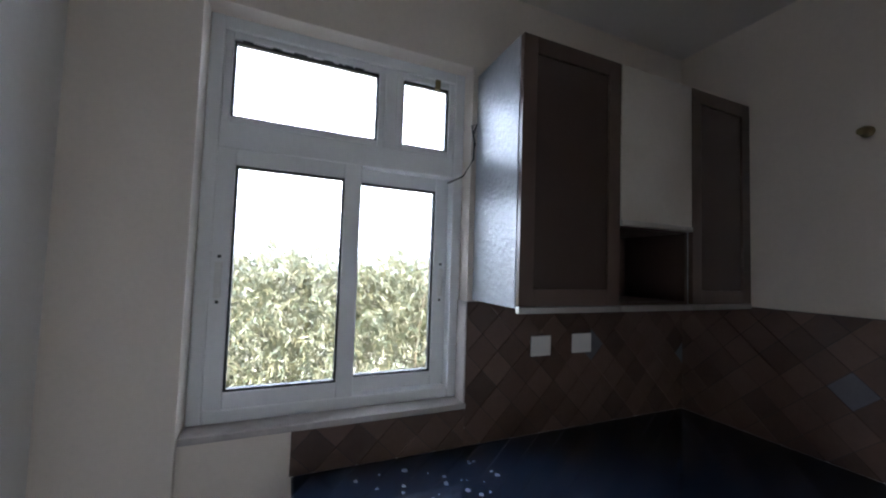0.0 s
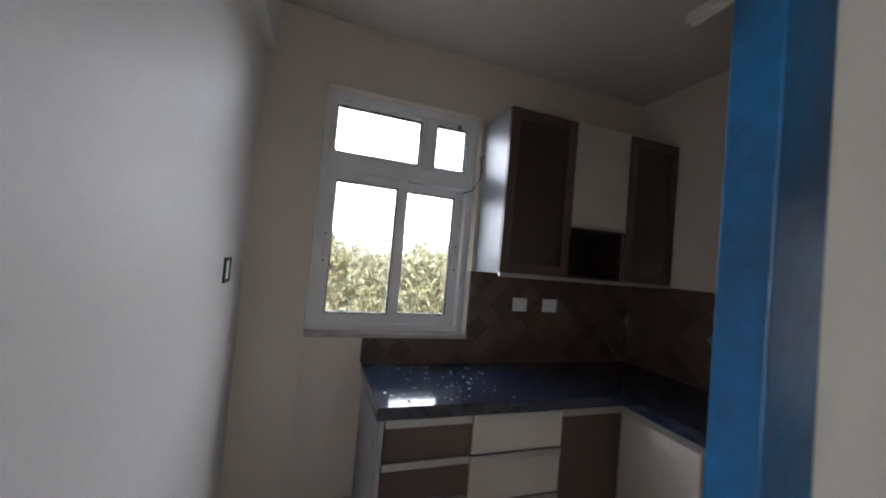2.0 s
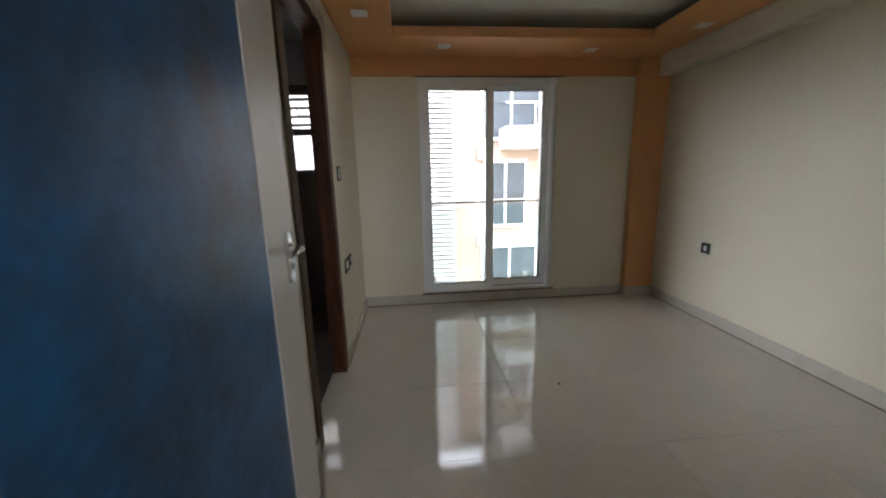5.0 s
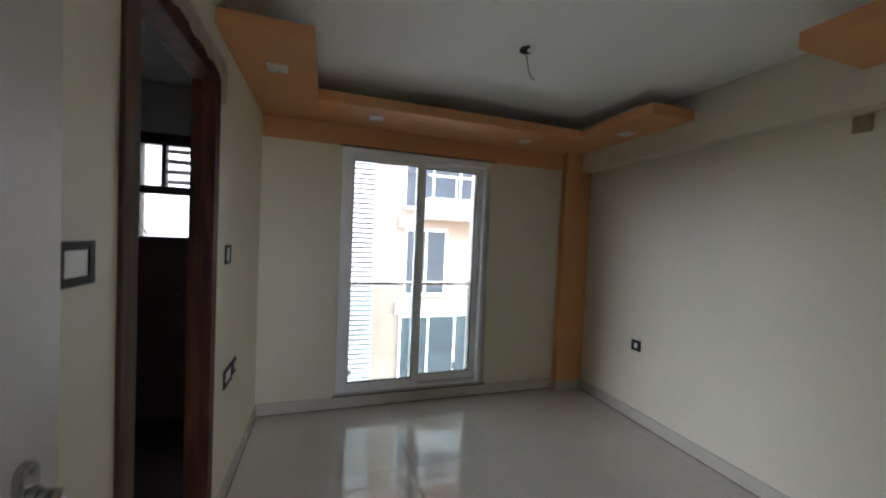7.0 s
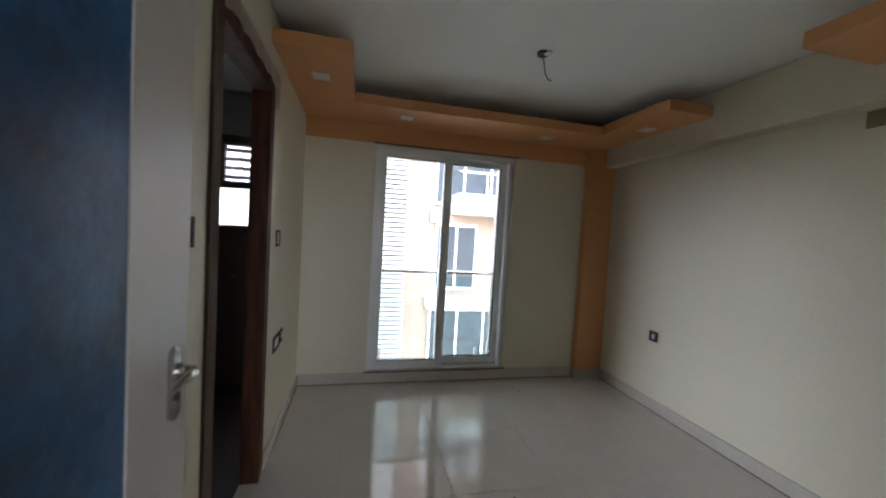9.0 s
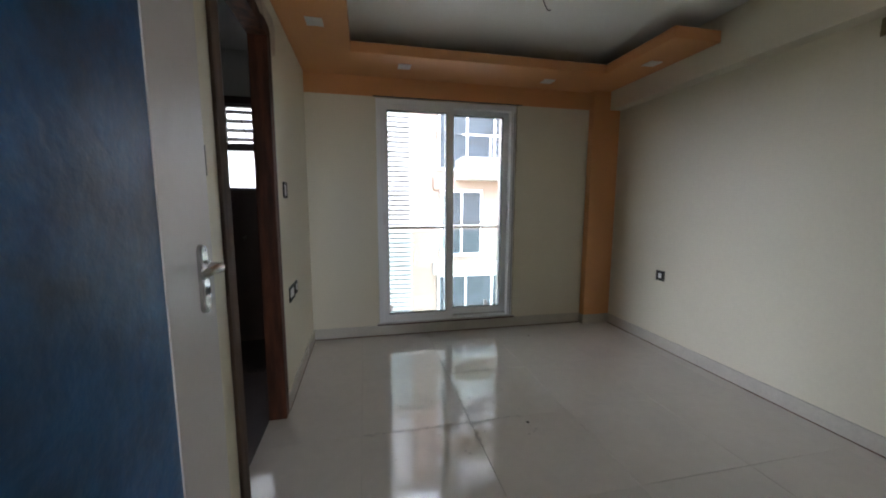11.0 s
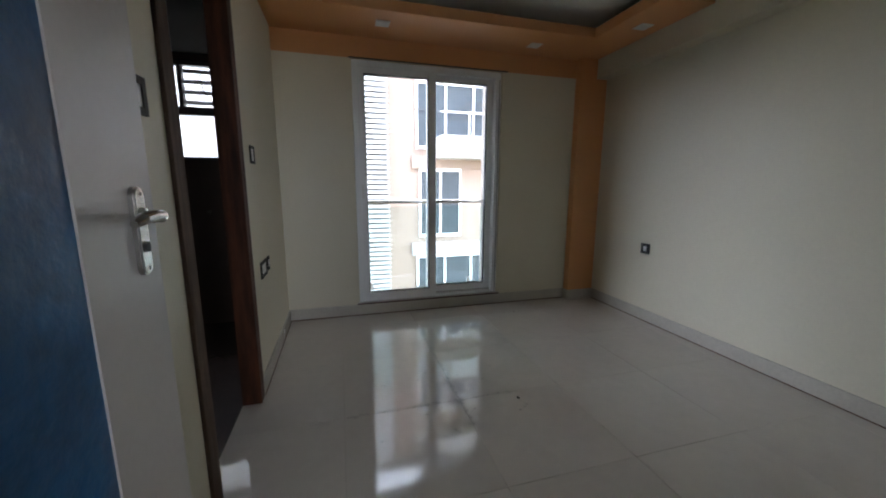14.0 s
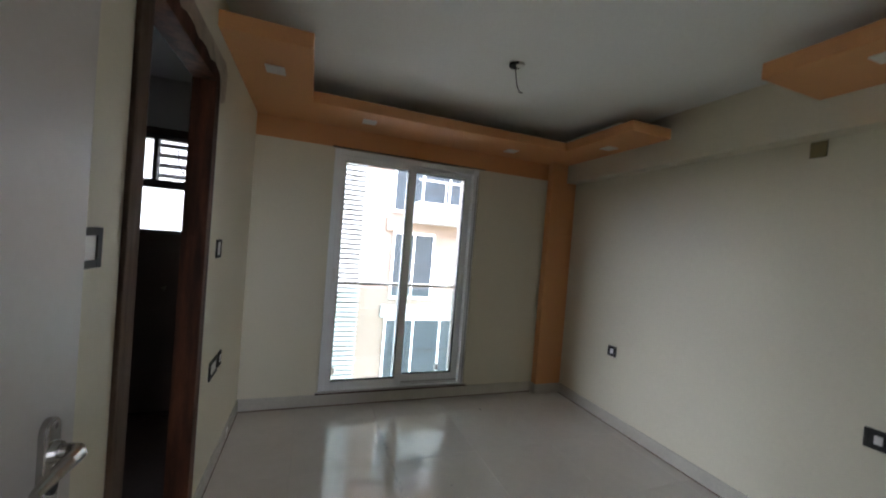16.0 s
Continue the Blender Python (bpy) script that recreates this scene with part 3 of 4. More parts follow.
# Smoked glass and the dim cabinet behind it, painted as one opaque brown.
M_SMOKEGLASS = mat("opaque_smoked_glass", (0.066, 0.047, 0.039), 0.12, vary=0.08, scale=2, bump=0.0)
wall_cabinet(1.193, 1.650, "brown framed glass wall cabinet with grey side")
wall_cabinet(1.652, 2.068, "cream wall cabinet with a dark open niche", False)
wall_cabinet(2.070, KR - 0.003, "brown framed glass wall cabinet in the corner")
u = thing("wall_cabinet", "brown laminate wall cabinet on the tiled side wall", "cabinet", group="wall cabinets")
part("body", boxes((2.21, KR - 0.003, 0.056, 0.345, 1.425, 2.386)), M_LAMINATE, u)
part("door", boxes((2.19, 2.209, 0.058, 0.343, 1.445, 2.386), bevel=0.002), M_LAMINATE, u)
part("bottom_profile", boxes((2.185, 2.21, 0.058, 0.343, 1.405, 1.424), bevel=0.003), M_ALU, u, "aluminium profile along the lower edge")


def switch(name, label, at, normal, w, h, style="box", category="switch"):
    """A wall plate; normal: -y, +y, -x or +x, the way it faces."""
    s = thing(name, label, category, at, group="wall switches and sockets")
    rot = {"-y": 0, "+x": 90, "+y": 180, "-x": -90}[normal]
    s.matrix_world = pose(*at, 0, 0, rot)
    if style == "plate":
        part("plate", boxes((-w / 2, w / 2, -0.009, 0, -h / 2, h / 2), bevel=0.003), M_PLASTIC, s)
    else:
        e = 0.018 if w > 0.1 else 0.014
        part("frame", boxes((-w / 2, -w / 2 + e, -0.008, 0, -h / 2, h / 2), (w / 2 - e, w / 2, -0.008, 0, -h / 2, h / 2), (-w / 2 + e, w / 2 - e, -0.0075, 0, h / 2 - e, h / 2), (-w / 2 + e, w / 2 - e, -0.0075, 0, -h / 2, -h / 2 + e)), M_BOX, s, "dark bare mounting frame")
        part("plate", boxes((-w / 2 + e, w / 2 - e, -0.004, 0, -h / 2 + e, h / 2 - e)), M_BOX if style == "socket" else M_PLASTIC, s)
        if style == "socket":
            n = max(1, round((w - 2 * e) / 0.045))
            for i in range(n):
                c = -w / 2 + e + (i + 0.5) * (w - 2 * e) / n
                part("button", boxes((c - 0.014, c + 0.014, -0.010, -0.004, -0.020, 0.020), bevel=0.002), M_PLASTIC, s, "white rocker")
    return s


switch("wall_socket", "blank white socket plate on brown tiles", (1.537, KY - 0.010, 1.233), "-y", 0.105, 0.088, "plate")
switch("wall_socket", "blank white socket plate on brown tiles", (1.771, KY - 0.010, 1.235), "-y", 0.112, 0.088, "plate")
switch("wall_switch", "bare dark switch box with white plate", (KL, 1.06, 1.365), "+x", 0.10, 0.105)
switch("wall_switch", "bare dark switch box on the kitchen wall", (KR, 0.50, 1.485), "-x", 0.10, 0.08)
for y, z in ((0.745, 2.135), (0.59, 2.125)):
    solid("pipe_stub", rod([(KR, y, z), (KR - 0.025, y, z), (KR - 0.05, y, z - 0.006)], [0.022, 0.018, 0.014], 12), M_OLIVE, "brown capped pipe stub in the kitchen wall", "pipe", "pipe stubs")
t = thing("tube_light", "white batten tube light under the kitchen ceiling", "lamp")
part("batten", boxes((1.83, 1.89, -0.30, 0.62, 2.745, 2.79), bevel=0.006), M_PLASTIC, t)
part("tube", rod([(1.86, -0.28, 2.735), (1.86, 0.60, 2.735)], 0.013, 10), M_SPOT, t, "unlit white tube")
solid("ceiling_wire", rod([(1.50, 0.55, 2.79), (1.50, 0.55, 2.75), (1.515, 0.55, 2.725), (1.54, 0.55, 2.735)], 0.003, 6), M_CABLE, "short loose wire from the kitchen ceiling", "wire")

# ---- doors ----
FR_K = thing("door_frame_kitchen", "kitchen door frame wrapped in scuffed blue film", "door frame", kind="structure")
for nm, b in (("jamb", (0.600, 0.675, CY - 0.012, -0.425, 0, 2.10)), ("jamb", (-0.115, -0.042, CY - 0.012, -0.425, 0, 2.10)), ("head", (-0.115, 0.675, CY - 0.012, -0.425, 2.10, 2.13))):
    part(nm, boxes(b, bevel=0.003), M_BLUE, FR_K)
FR_B = thing("door_frame_bedroom", "bedroom door frame wrapped in scuffed blue film", "door frame", kind="structure")
for nm, b in (("jamb", (1.035, 1.10, -0.503, CY - 0.001, 0, 2.10)), ("jamb", (0.818, 0.905, -1.2145, -1.203, 0, 2.10)), ("stop", (0.905, 0.942, -1.2145, -1.192, 0, 2.10)), ("head", (0.90, 1.10, -1.215, CY - 0.001, 2.10, 2.129))):
    part(nm, boxes(b, bevel=0.003), M_NICHE if nm == "stop" else M_BLUE, FR_B, "dark timber door stop" if nm == "stop" else "")


def plate(x, y, z0, z1, r, t):
    """An upright plate with round ends, standing t out of the plane y towards -y."""
    bm = bmesh.new()
    ring_ = [(x + r * math.cos(a), z1 - r + r * math.sin(a)) for a in (math.pi * k / 10 for k in range(11))]
    ring_ += [(x - r * math.cos(a), z0 + r - r * math.sin(a)) for a in (math.pi * k / 10 for k in range(11))]
    f = bm.faces.new([bm.verts.new((u_, y, w_)) for u_, w_ in ring_])
    ex = bmesh.ops.extrude_face_region(bm, geom=[f])
    front = [v for v in ex["geom"] if isinstance(v, bmesh.types.BMVert)]
    bmesh.ops.translate(bm, vec=(0, -t, 0), verts=front)
    bmesh.ops.bevel(bm, geom=[e for e in bm.edges if all(v in front for v in e.verts)], offset=0.003, segments=2, affect="EDGES")
    return bm


def bedroom_door():
    L, T, H = 0.82, 0.034, 2.07
    d = thing("bedroom_door", "open bedroom door in blue film with cream strip and lever handle", "door", (1.078, -0.508, 0.012))
    d.matrix_world = pose(1.078, -0.508, 0.012, 0, 0, 1.2)
    leaf = part("leaf", boxes((0, L, -T, 0, 0, H), bevel=0.002), M_BLUE, d, "flush leaf covered in blue film")
    part("lipping", boxes((-0.004, -0.0005, -T + 0.002, -0.002, 0, H)), M_WOOD, leaf, "raw timber hinge edge")
    part("strip", boxes((L - 0.212, L + 0.001, -T - 0.003, -T + 0.0005, 0.20, H - 0.08)), M_CREAMLAM2, leaf, "cream laminate strip without film")
    for z in (0.25, 0.95, 1.75):
        part("hinge", boxes((-0.007, -0.003, -T + 0.004, -0.002, z, z + 0.10), bevel=0.001), M_HINGE, d, "steel butt hinge")
    x = L - 0.066
    h = part("handle_plate", plate(x, -T - 0.003, 0.978, 1.126, 0.017, 0.010), M_CHROME, d, "satin chrome handle plate with rounded ends")
    part("collar", rod([(x, -T - 0.012, 1.078), (x, -T - 0.020, 1.078)], [0.016, 0.013], 16), M_CHROME, h)
    part("lever", rod([(x, -T - 0.016, 1.078), (x, -T - 0.030, 1.078), (x - 0.004, -T - 0.039, 1.078), (x - 0.014, -T - 0.044, 1.078), (x - 0.040, -T - 0.045, 1.080), (x - 0.070, -T - 0.043, 1.078), (x - 0.092, -T - 0.040, 1.072)],
                      [0.0095, 0.0095, 0.010, 0.0105, 0.010, 0.009, 0.006], 14), M_CHROME, h, "curved satin chrome lever")
    part("keyhole", rod([(x, -T - 0.0125, 1.026), (x, -T - 0.016, 1.026)], 0.009, 14), M_GASKET, h, "dark key cylinder")
    for z in (0.990, 1.114):
        part("screw", rod([(x, -T - 0.0125, z), (x, -T - 0.0142, z)], 0.004, 8), M_HINGE, h, "small steel screw")
    part("edge_lock", boxes((L, L + 0.0025, -T + 0.006, -0.006, 0.98, 1.18)), M_ALU, d, "steel lock face on the door edge")


M_HINGE = mat("dull_steel_hinge", (0.30, 0.27, 0.24), 0.45, metal=0.6, vary=0.2, scale=20)
M_CREAMLAM2 = mat("pale_laminate_strip", (0.56, 0.52, 0.48), 0.35, vary=0.04, scale=3, bump=0.015)
bedroom_door()

FR_T = thing("door_frame_bathroom", "dark stained timber bathroom door frame with torn paper", "door frame", kind="structure")
part("jamb", boxes((2.33, 2.406, -0.412, -0.318, 0, 2.06), bevel=0.004), M_JAMBRAW, FR_T, "paler dusty timber jamb")
part("jamb", boxes((3.065, 3.14, -0.412, -0.318, 0, 2.06), bevel=0.004), M_DKWOOD, FR_T)
part("head", boxes((2.33, 3.14, -0.412, -0.318, 2.06, 2.13), bevel=0.004), M_DKWOOD, FR_T)
bm = bmesh.new()
N = 26
rows_ = []
for i in range(N + 1):
    x = 2.36 + 0.82 * i / N
    drop = 0.055 + 0.045 * noise.noise((x * 7, 0, 0)) + (0.10 if i > N - 4 else 0)
    rows_.append([bm.verts.new((x, -0.416 - 0.006 * abs(noise.noise((x * 9, 1, 0))), 2.19)), bm.verts.new((x, -0.420 - 0.02 * abs(noise.noise((x * 13, 2, 0))), 2.135)), bm.verts.new((x + 0.008 * noise.noise((x * 20, 3, 0)), -0.424 - 0.03 * abs(noise.noise((x * 11, 5, 0))), 2.15 - drop))])
for a, b in zip(rows_, rows_[1:]):
    for k in range(2):
        bm.faces.new((a[k], b[k], b[k + 1], a[k + 1]))
ex = bmesh.ops.solidify(bm, geom=bm.faces[:], thickness=0.0015)
part("masking_paper", bm, M_TAPE, FR_T, "torn brown masking paper")

# ---- bathroom window ----
bw = thing("window_3", "small dark-framed bathroom window with louvers above", "window", kind="structure")
part("window_frame", boxes((4.42, 4.48, 0.05, 0.075, 1.33, 2.05), (4.42, 4.48, 0.405, 0.43, 1.33, 2.05), (4.421, 4.479, 0.075, 0.405, 1.33, 1.355), (4.421, 4.479, 0.075, 0.405, 2.02, 2.05),
                           (4.421, 4.479, 0.075, 0.405, 1.665, 1.725), (4.422, 4.478, 0.275, 0.30, 1.725, 2.02), bevel=0.003), M_DKFRAME, bw)
p = part("pane", boxes((4.448, 4.452, 0.075, 0.405, 1.355, 1.665)), M_GLASS, bw)
p.visible_shadow = False
p = part("pane", boxes((4.448, 4.452, 0.30, 0.405, 1.725, 2.02)), M_GLASS, bw)
p.visible_shadow = False
for i in range(4):
    z = 1.745 + 0.075 * i
    bm = boxes((-0.003, 0.003, 0.077, 0.273, 0, 0.036))
    bmesh.ops.transform(bm, matrix=pose(4.45, 0, z, 0, 28, 0), verts=bm.verts)
    part("slat", bm, M_FROST, bw, "frosted glass louver")
part("stay", rod([(4.415, 0.36, 1.36), (4.40, 0.37, 1.40), (4.395, 0.385, 1.43)], 0.006, 6), M_DKFRAME, bw, "dark window stay")
part("cord", rod([(4.41, 0.08, 1.99), (4.405, 0.13, 1.985), (4.41, 0.17, 1.95), (4.41, 0.16, 1.85), (4.41, 0.13, 1.78)], 0.004, 6), M_CABLE, bw, "dark louver cord")

bw.scale = (1, 1.2, 1)
bw.location = (0, -0.083, 0)

# ---- bedroom ceiling trough and fittings ----
bm = bmesh.new()
Z0, Z1 = 2.30, 2.375
def ring(pts, z0, z1, bm):
    f = bm.faces.new([bm.verts.new((x, y, z0)) for x, y in pts])
    ex = bmesh.ops.extrude_face_region(bm, geom=[f])
    bmesh.ops.translate(bm, vec=(0, 0, z1 - z0), verts=[v for v in ex["geom"] if isinstance(v, bmesh.types.BMVert)])
ring([(4.297, BY1 - 0.001), (3.06, BY1 - 0.001), (3.06, -0.80), (3.80, -0.80), (3.80, -2.86), (3.11, -2.86), (3.11, -3.224), (4.219, -3.224), (4.219, -3.049), (4.297, -3.049)], Z0, Z1, bm)
bmesh.ops.bevel(bm, geom=bm.edges[:], offset=0.003, segments=1, affect="EDGES")
trough = solid("false_ceiling", bm, M_ORANGE, "orange painted dropped ceiling border with square spots", "false ceiling", kind="structure")
solid("false_ceiling_core", boxes((4.10, 4.29, -2.9, -0.45, Z1, BZ), (3.4, 4.1, -0.62, -0.402, Z1, BZ), (3.4, 4.1, -3.22, -3.05, Z1, BZ)), M_CEIL, "hidden support above the dropped ceiling border", "false ceiling", kind="structure")
bm = bmesh.new()
ring([(2.30, -2.76), (1.07, -2.76), (1.07, -3.224), (2.30, -3.224)], Z0, Z1, bm)
bmesh.ops.bevel(bm, geom=bm.edges[:], offset=0.003, segments=1, affect="EDGES")
solid("false_ceiling_near", bm, M_ORANGE, "orange painted dropped ceiling border piece", "false ceiling", kind="structure")
solid("false_ceiling_near_core", boxes((1.1, 2.0, -3.22, -3.0, Z1, BZ)), M_CEIL, "hidden support above the border piece", "false ceiling", kind="structure")
for x, y in ((3.40, -0.605), (4.0, -1.205), (4.066, -2.474), (3.52, -3.055), (1.95, -2.93)):
    s = thing("spot_light", "square white recessed spot light, switched off", "lamp", group="ceiling spots")
    part("frame", boxes((x - 0.05, x + 0.05, y - 0.05, y + 0.05, Z0 - 0.007, Z0 - 0.001), bevel=0.002), M_SPOT, s)
    part("diffuser", boxes((x - 0.038, x + 0.038, y - 0.038, y + 0.038, Z0 - 0.010, Z0 - 0.007), bevel=0.001), M_PLASTIC, s, "white diffuser")
h = thing("ceiling_box", "open round fan box with a loose wire", "ceiling box")
part("rim", rod([(3.04, -1.88, BZ), (3.04, -1.88, BZ - 0.012)], 0.036, 24), M_BOX, h, "dark round box")
part("rim_plate", rod([(3.02, -1.90, BZ), (3.02, -1.90, BZ - 0.014)], 0.024, 16), M_SPOT, h, "pale cover piece")
part("wire", rod([(3.04, -1.88, BZ - 0.01), (3.035, -1.885, BZ - 0.06), (3.045, -1.90, BZ - 0.11), (3.06, -1.93, BZ - 0.14), (3.055, -1.95, BZ - 0.145)], 0.003, 6), M_CABLE, h, "thin loose wire")
solid("junction_cover", boxes((2.30, 2.37, BY0, BY0 + 0.008, 2.035, 2.12), bevel=0.003), M_OLIVE, "square olive junction box cover on the wall", "cover plate")

switch("wall_switch", "bare dark switch box with white plate", (2.17, BY1, 1.352), "-y", 0.115, 0.09)
switch("wall_switch", "bare dark switch box with white plate", (3.36, BY1, 1.303), "-y", 0.095, 0.095)
switch("wall_socket", "dark double socket on the ivory wall", (3.42, BY1, 0.655), "-y", 0.16, 0.095)
switch("wall_socket", "dark single socket on the ivory wall", (3.56, BY1, 0.66), "-y", 0.06, 0.085, "socket")
switch("wall_socket", "dark single socket on the ivory wall", (3.58, BY0, 0.62), "+y", 0.085, 0.085, "socket")
switch("wall_socket", "dark single socket on the ivory wall", (2.026, BY0, 0.688), "+y", 0.095, 0.09, "socket")
switch("wall_socket", "dark triple socket on the ivory wall", (1.86, BY0, 0.69), "+y", 0.17, 0.09, "socket")
solid("paper_scrap", boxes((1.93, 2.02, -0.50, -0.43, 0.001, 0.045), bevel=0.008), M_PLASTIC, "crumpled white scrap beside the skirting", "scrap")
bm = bmesh.new()
for x, y in ((2.75, -1.75), (4.0, -2.35)):
    for _ in range(3):
        add_box(bm, x + random.uniform(-0.008, 0.004), x + 0.012, y + random.uniform(-0.006, 0.006), y + 0.010, 0.0005, 0.003)
solid("floor_debris", bm, M_BOX, "tiny dark crumbs of debris on the tiles", "debris", kind="stuff")

M_SMEAR = mat("dry_grout_smear", (0.50, 0.46, 0.40), 0.85, vary=0.2, scale=30)
rng = random.Random(21)
bm = bmesh.new()
spots = [(2.82 + rng.gauss(0, 0.006), rng.uniform(-1.75, -0.85)) for _ in range(60)] + [(rng.uniform(2.6, 4.05), -1.43 + rng.gauss(0, 0.008)) for _ in range(90)]
spots += [(rng.uniform(2.55, 3.2), rng.uniform(-1.8, -0.9)) for _ in range(30)]
for x, y in spots:
    r, turn = rng.uniform(0.002, 0.009), rng.uniform(0, math.tau)
    along = (2.2, 0.7) if abs(y + 1.43) < 0.03 else (0.7, 2.2) if abs(x - 2.82) < 0.03 else (1, 1)
    low = [(x + along[0] * r * rng.uniform(0.5, 1.3) * math.cos(turn + k * math.tau / 7), y + along[1] * r * rng.uniform(0.5, 1.3) * math.sin(turn + k * math.tau / 7)) for k in range(7)]
    a = [bm.verts.new((u_, v_, 0.0002)) for u_, v_ in low]
    b = [bm.verts.new((u_, v_, 0.0013)) for u_, v_ in low]
    bm.faces.new(b)
    for k in range(7):
        bm.faces.new((a[k], a[(k + 1) % 7], b[(k + 1) % 7], b[k]))
solid("grout_smears", bm, M_SMEAR, "dried grout smears along the floor tile joints", "smears", kind="stuff")

# ---- outside ----
solid("ground", boxes((-400, 400, -400, 400, -7.2, -7.0)), M_GROUND, "dusty ground far below the flat", "ground", kind="structure")


def facade():
    b = thing("apartment_building", "white and peach apartment block with balconies opposite", "building")
    part("wall", boxes((14.0, 22, -14, -2.45, -7, 9.6)), M_EXTP, b, "peach painted wall")
    part("wall", boxes((13.6, 22, -2.45, 4, -7, 9.6)), M_EXTW, b, "white painted stair tower")
    for k in range(-2, 3):
        z = 2.06 + 3.1 * k
        if k >= 0:
            part("balcony", boxes((12.9, 14.0, -14, -4.1, z, z + 0.16), (12.9, 13.05, -14, -4.1, z + 0.16, z + 0.72), (13.05, 14.0, -4.25, -4.1, z + 0.16, z + 0.72), bevel=0.02), M_EXTW, b, "white balcony with parapet")
            part("railing", boxes((12.95, 12.98, -14, -4.1, z + 1.42, z + 1.47)), M_ALU, b, "steel balcony rail")
            for y in range(-14, -4):
                part("rail_post", boxes((12.95, 12.98, y - 0.1, y - 0.06, z + 0.72, z + 1.42)), M_ALU, b)
        part("band", boxes((13.86, 14.0, -14, -3.3, z - 0.32, z + 0.12)), M_EXTW if k < 0 else M_EXTP, b)
        spans = ((-6.6, -3.5, 3), (-9.8, -7.4, 3)) if k == -2 or k >= 0 else ((-5.1, -3.6, 2), (-8.6, -7.1, 2))
        for y0, y1, n in spans:
            z0, z1 = (z + 0.35, z + (2.78 if k < 0 else 2.6))
            bars = [(13.88, 13.99, y0 + (y1 - y0) * q / n - 0.035, y0 + (y1 - y0) * q / n + 0.035, z0, z1) for q in range(n + 1)]
            w = part("window", boxes(*bars, (13.885, 13.985, y0, y1, z1 - 0.1, z1), (13.885, 13.985, y0, y1, z0, z0 + 0.1)), M_UPVC, b, "white framed window")
            for q in range(n):
                part("pane", boxes((13.93, 13.95, y0 + (y1 - y0) * q / n + 0.035, y0 + (y1 - y0) * (q + 1) / n - 0.035, z0 + 0.1, z1 - 0.1)), M_EXTG, w)
            part("guard_rail", boxes((13.78, 13.81, y0 - 0.1, y1 + 0.1, z0 + 1.25, z0 + 1.285)), M_DKFRAME, w, "steel guard rail")
    bm = bmesh.new()
    for i in range(78):
        z = -5.6 + 0.158 * i
        add_box(bm, 13.2, 13.3, -2.42, -1.30, z, z + 0.100)
    tagged(part("louvers", bm, M_EXTW, b, "white horizontal louver screen"), kind="stuff")
    # Near-black sheet paints the shade seen between the louver slats.
    part("louver_shade", boxes((13.45, 13.55, -2.4, -1.35, -6, 6.6)), M_BOX, b, "near-black sheet standing for shade behind the louvers")
    part("roof", boxes((13.5, 22, -14, 4, 9.6, 9.78)), M_EXTW, b)


facade()


def bamboo(name, cx, cy, top, n_leaf, width, seed):
    rng = random.Random(seed)
    t = thing(name, "dense leafy bamboo clump with yellowing leaves", "tree", (cx, cy, -7.0), "bamboo clumps")
    bm = bmesh.new()
    for _ in range(9):
        bx, by = rng.uniform(-width * 0.5, width * 0.5), rng.uniform(-0.5, 0.5)
        add_rod(bm, [(bx * 0.5, by * 0.5, 0), (bx * 0.7, by, 3.5), (bx, by * 1.5, 6 + top * 0.6), (bx * 1.25, by * 1.8 - 0.2, 7 + top - rng.uniform(0, 0.6))], [0.05, 0.04, 0.02, 0.006], 6)
    part("trunk", bm, M_BARK, t, "thin bamboo canes")
    verts, faces = [], []
    for _ in range(n_leaf // 10):
        x, y = rng.gauss(0, width * 0.42), rng.gauss(0, 0.55)
        lim = top + 7 - 0.28 * abs(x) + 0.55 * noise.noise((x * 1.3 + cx, y, seed)) + 0.3 * noise.noise((x * 4, y * 3, seed + 3.0))
        z = lim + 0.3 - abs(rng.gauss(0, 1.9)) - 0.3 * rng.random()
        if noise.noise((x * 1.9 + cx, y * 1.5, z * 1.9)) < -0.12 and rng.random() < 0.75:
            continue
        lean = rng.uniform(0, math.tau)
        out = Vector((math.cos(lean), math.sin(lean), 0))
        for k in range(10):
            u = k / 9
            p = Vector((x, y, z)) + out * 0.30 * u + Vector((0, 0, 0.10 * u - 0.26 * u * u))
            L, w = rng.uniform(0.09, 0.19), rng.uniform(0.008, 0.016)
            a, dip = lean + rng.uniform(-1.1, 1.1), rng.uniform(-1.3, 0.1)
            d = Vector((math.cos(a) * math.cos(dip), math.sin(a) * math.cos(dip), math.sin(dip)))
            s = d.cross(Vector((rng.uniform(-1, 1), rng.uniform(-1, 1), rng.uniform(0, 1)))).normalized()
            i = len(verts)
            verts += [p, p + d * L * 0.4 + s * w, p + d * L + Vector((0, 0, -0.02)), p + d * L * 0.4 - s * w]
            faces.append((i, i + 1, i + 2, i + 3))
    me = bpy.data.meshes.new("crown")
    me.from_pydata(verts, [], faces)
    me.materials.append(M_LEAF)
    c = new("crown", me)
    c.parent = t
    tagged(c, "narrow green and straw-yellow leaves", kind="stuff")


for i, (cx, cy, top) in enumerate([(-1.6, 7.3, 1.72), (0.4, 7.6, 1.86), (2.4, 7.2, 1.74), (4.5, 7.7, 1.90), (-3.8, 7.8, 1.8), (6.8, 8.2, 2.0)]):
    bamboo("bamboo", cx, cy, top, 44000, 2.5, 11 + i)

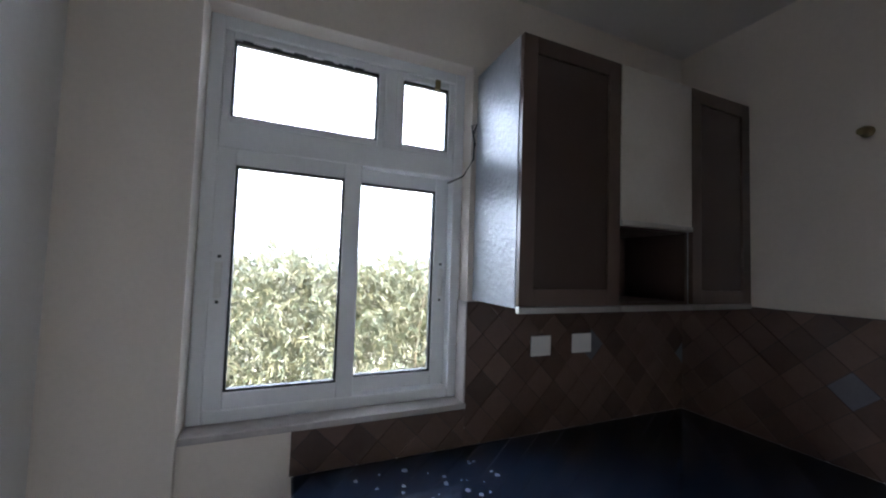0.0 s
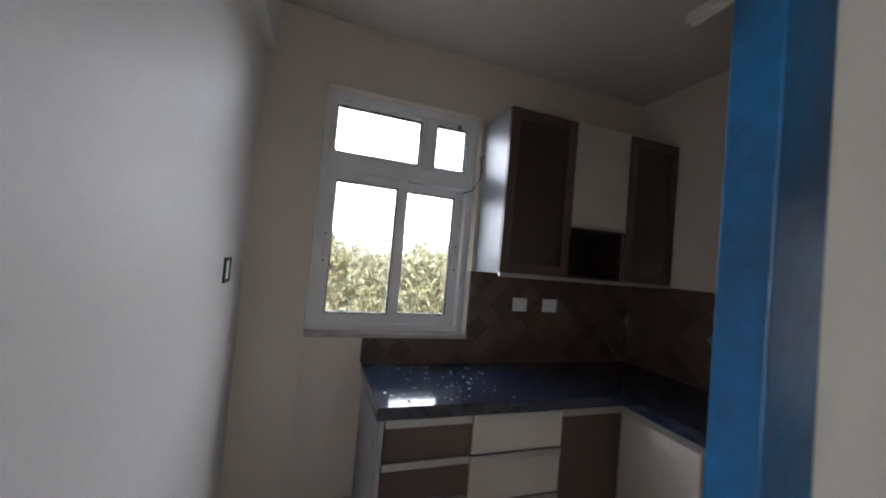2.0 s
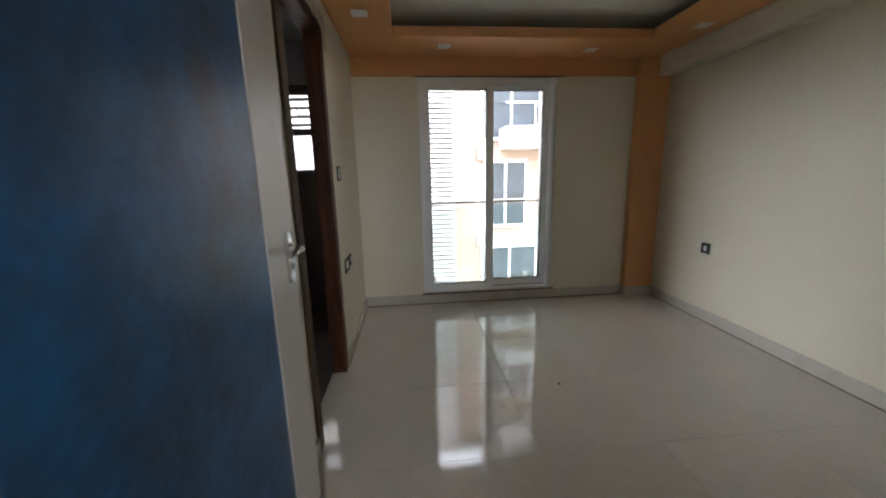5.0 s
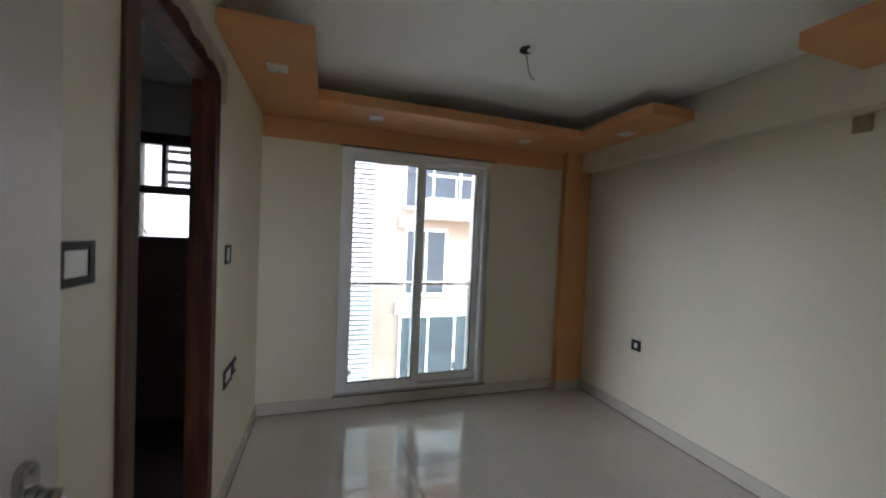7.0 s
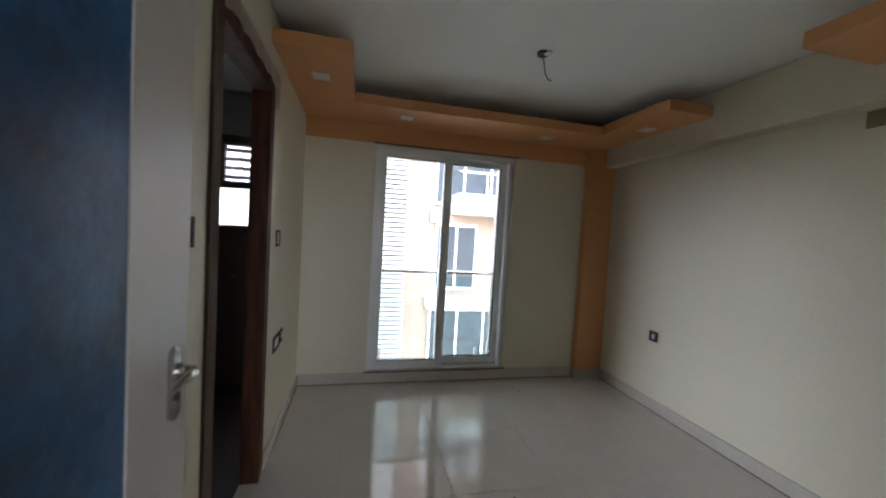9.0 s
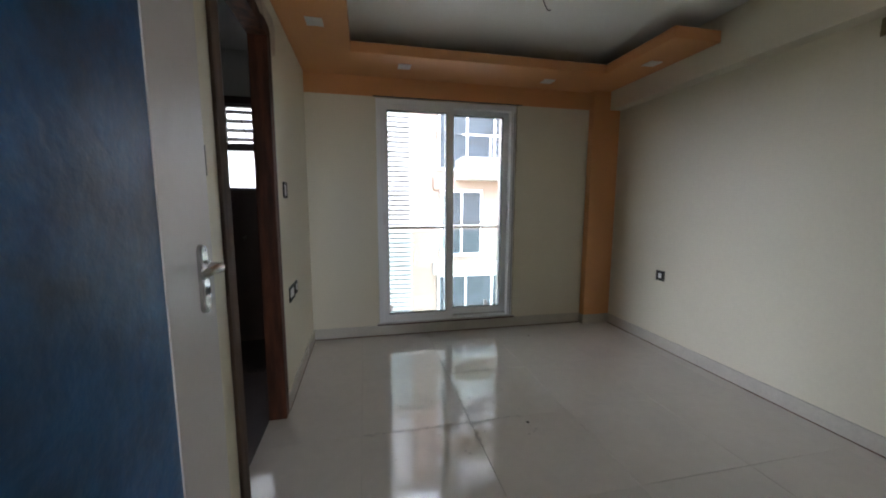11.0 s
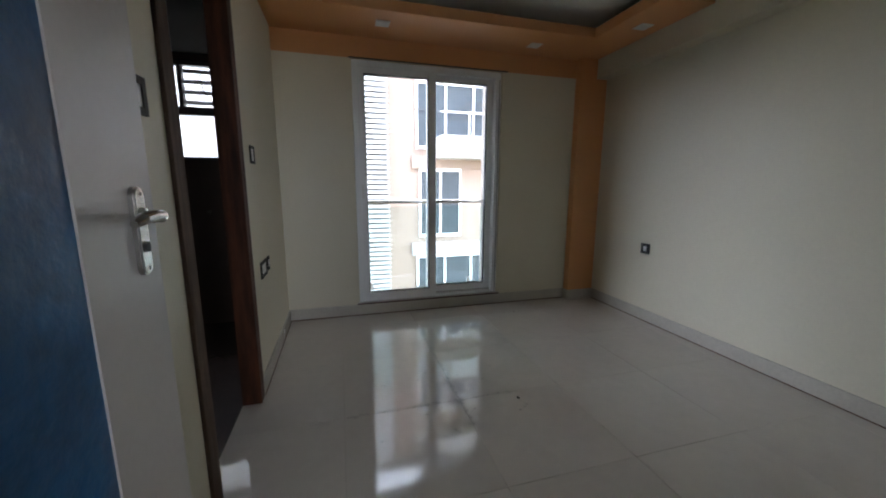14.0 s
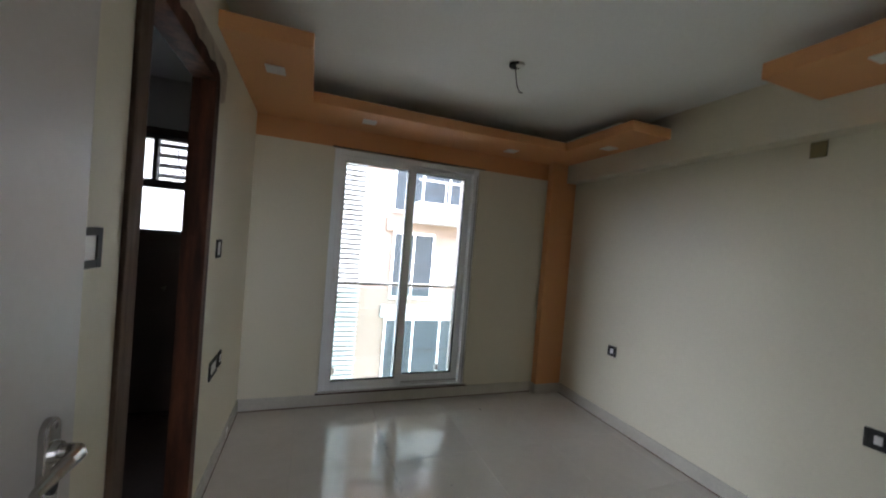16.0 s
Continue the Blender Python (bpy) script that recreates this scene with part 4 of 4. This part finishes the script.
# ---- floor tiles ----
tile_me = mesh_of("floor_tile", boxes((-0.2993, 0.2993, -0.2993, 0.2993, -0.009, 0.0), bevel=0.0008), M_FLOOR)
rng = random.Random(5)
for i in range(14):
    for j in range(9):
        t = new("tile", tile_me)
        t.matrix_world = pose(-3.48 + 0.6 * i, -3.53 + 0.6 * j, 0, rng.uniform(-0.09, 0.09), rng.uniform(-0.09, 0.09), 0)
        t.parent = floor


# ---- diamond wall tiles ----
def clip(poly, axis, lim, keep_more):
    out = []
    for p, q in zip(poly, poly[1:] + poly[:1]):
        a, b = p[axis] - lim, q[axis] - lim
        if not keep_more:
            a, b = -a, -b
        if a >= 0:
            out.append(p)
        if a * b < 0:
            k = a / (a - b)
            out.append((p[0] + k * (q[0] - p[0]), p[1] + k * (q[1] - p[1])))
    return out


def diamonds(parent, regions, place, size=0.105):
    """Square tiles set on their corners, cut to the regions (u0, u1, z0, z1)."""
    half = size / math.sqrt(2)
    for u0, u1, z0, z1 in regions:
        for i in range(-2, int((u1 - u0) / half) + 3):
            for j in range(-2, int((z1 - z0) / half) + 3):
                if (i + j) % 2:
                    continue
                cu, cz, r = u0 + i * half, 0.85 + j * half, half - 0.002
                poly = [(cu + r, cz), (cu, cz + r), (cu - r, cz), (cu, cz - r)]
                for ax, lim, more in ((0, u0, True), (0, u1, False), (1, z0, True), (1, z1, False)):
                    poly = clip(poly, ax, lim, more) if len(poly) > 2 else []
                if len(poly) < 3 or abs(sum(p[0] * q[1] - p[1] * q[0] for p, q in zip(poly, poly[1:] + poly[:1]))) < 0.0006:
                    continue
                bm = bmesh.new()
                f = bm.faces.new([bm.verts.new(place(u, z, 0.0)) for u, z in poly])
                ex = bmesh.ops.extrude_face_region(bm, geom=[f])
                off = Vector(place(0, 0, 0.005)) - Vector(place(0, 0, 0.0))
                bmesh.ops.translate(bm, vec=off, verts=[v for v in ex["geom"] if isinstance(v, bmesh.types.BMVert)])
                part("tile", bm, M_TILEBLUE if random.random() < 0.07 else M_TILE, parent)


sp = solid("backsplash_north", boxes((0.523, WX1, KY - 0.004, KY - 0.0005, 0.851, WZ0 - 0.023), (WX1 + 0.005, KR - 0.003, KY - 0.004, KY - 0.0005, 0.851, 1.43)), M_TILEGROUT, "brown diamond-set ceramic wall tiles above the worktop", "wall tiles", kind="structure")
diamonds(sp, [(0.523, WX1, 0.851, WZ0 - 0.024), (WX1, KR - 0.003, 0.851, 1.428)], lambda u, z, d: (u, KY - 0.0041 - d, z))
sp = solid("backsplash_east", boxes((KR - 0.004, KR - 0.0005, 0.055, KY - 0.012, 0.851, 1.43)), M_TILEGROUT, "brown diamond-set ceramic wall tiles above the worktop", "wall tiles", kind="structure")
diamonds(sp, [(0.055, KY - 0.012, 0.851, 1.428)], lambda u, z, d: (KR - 0.0041 - d, u, z))
sp = solid("window_reveal_tiles", boxes((WX1 - 0.008, WX1 - 0.001, KY - 0.008, 1.534, WZ0 + 0.003, 1.43)), M_MARBLE, "grey stone strip on the window reveal", "trim", kind="structure")
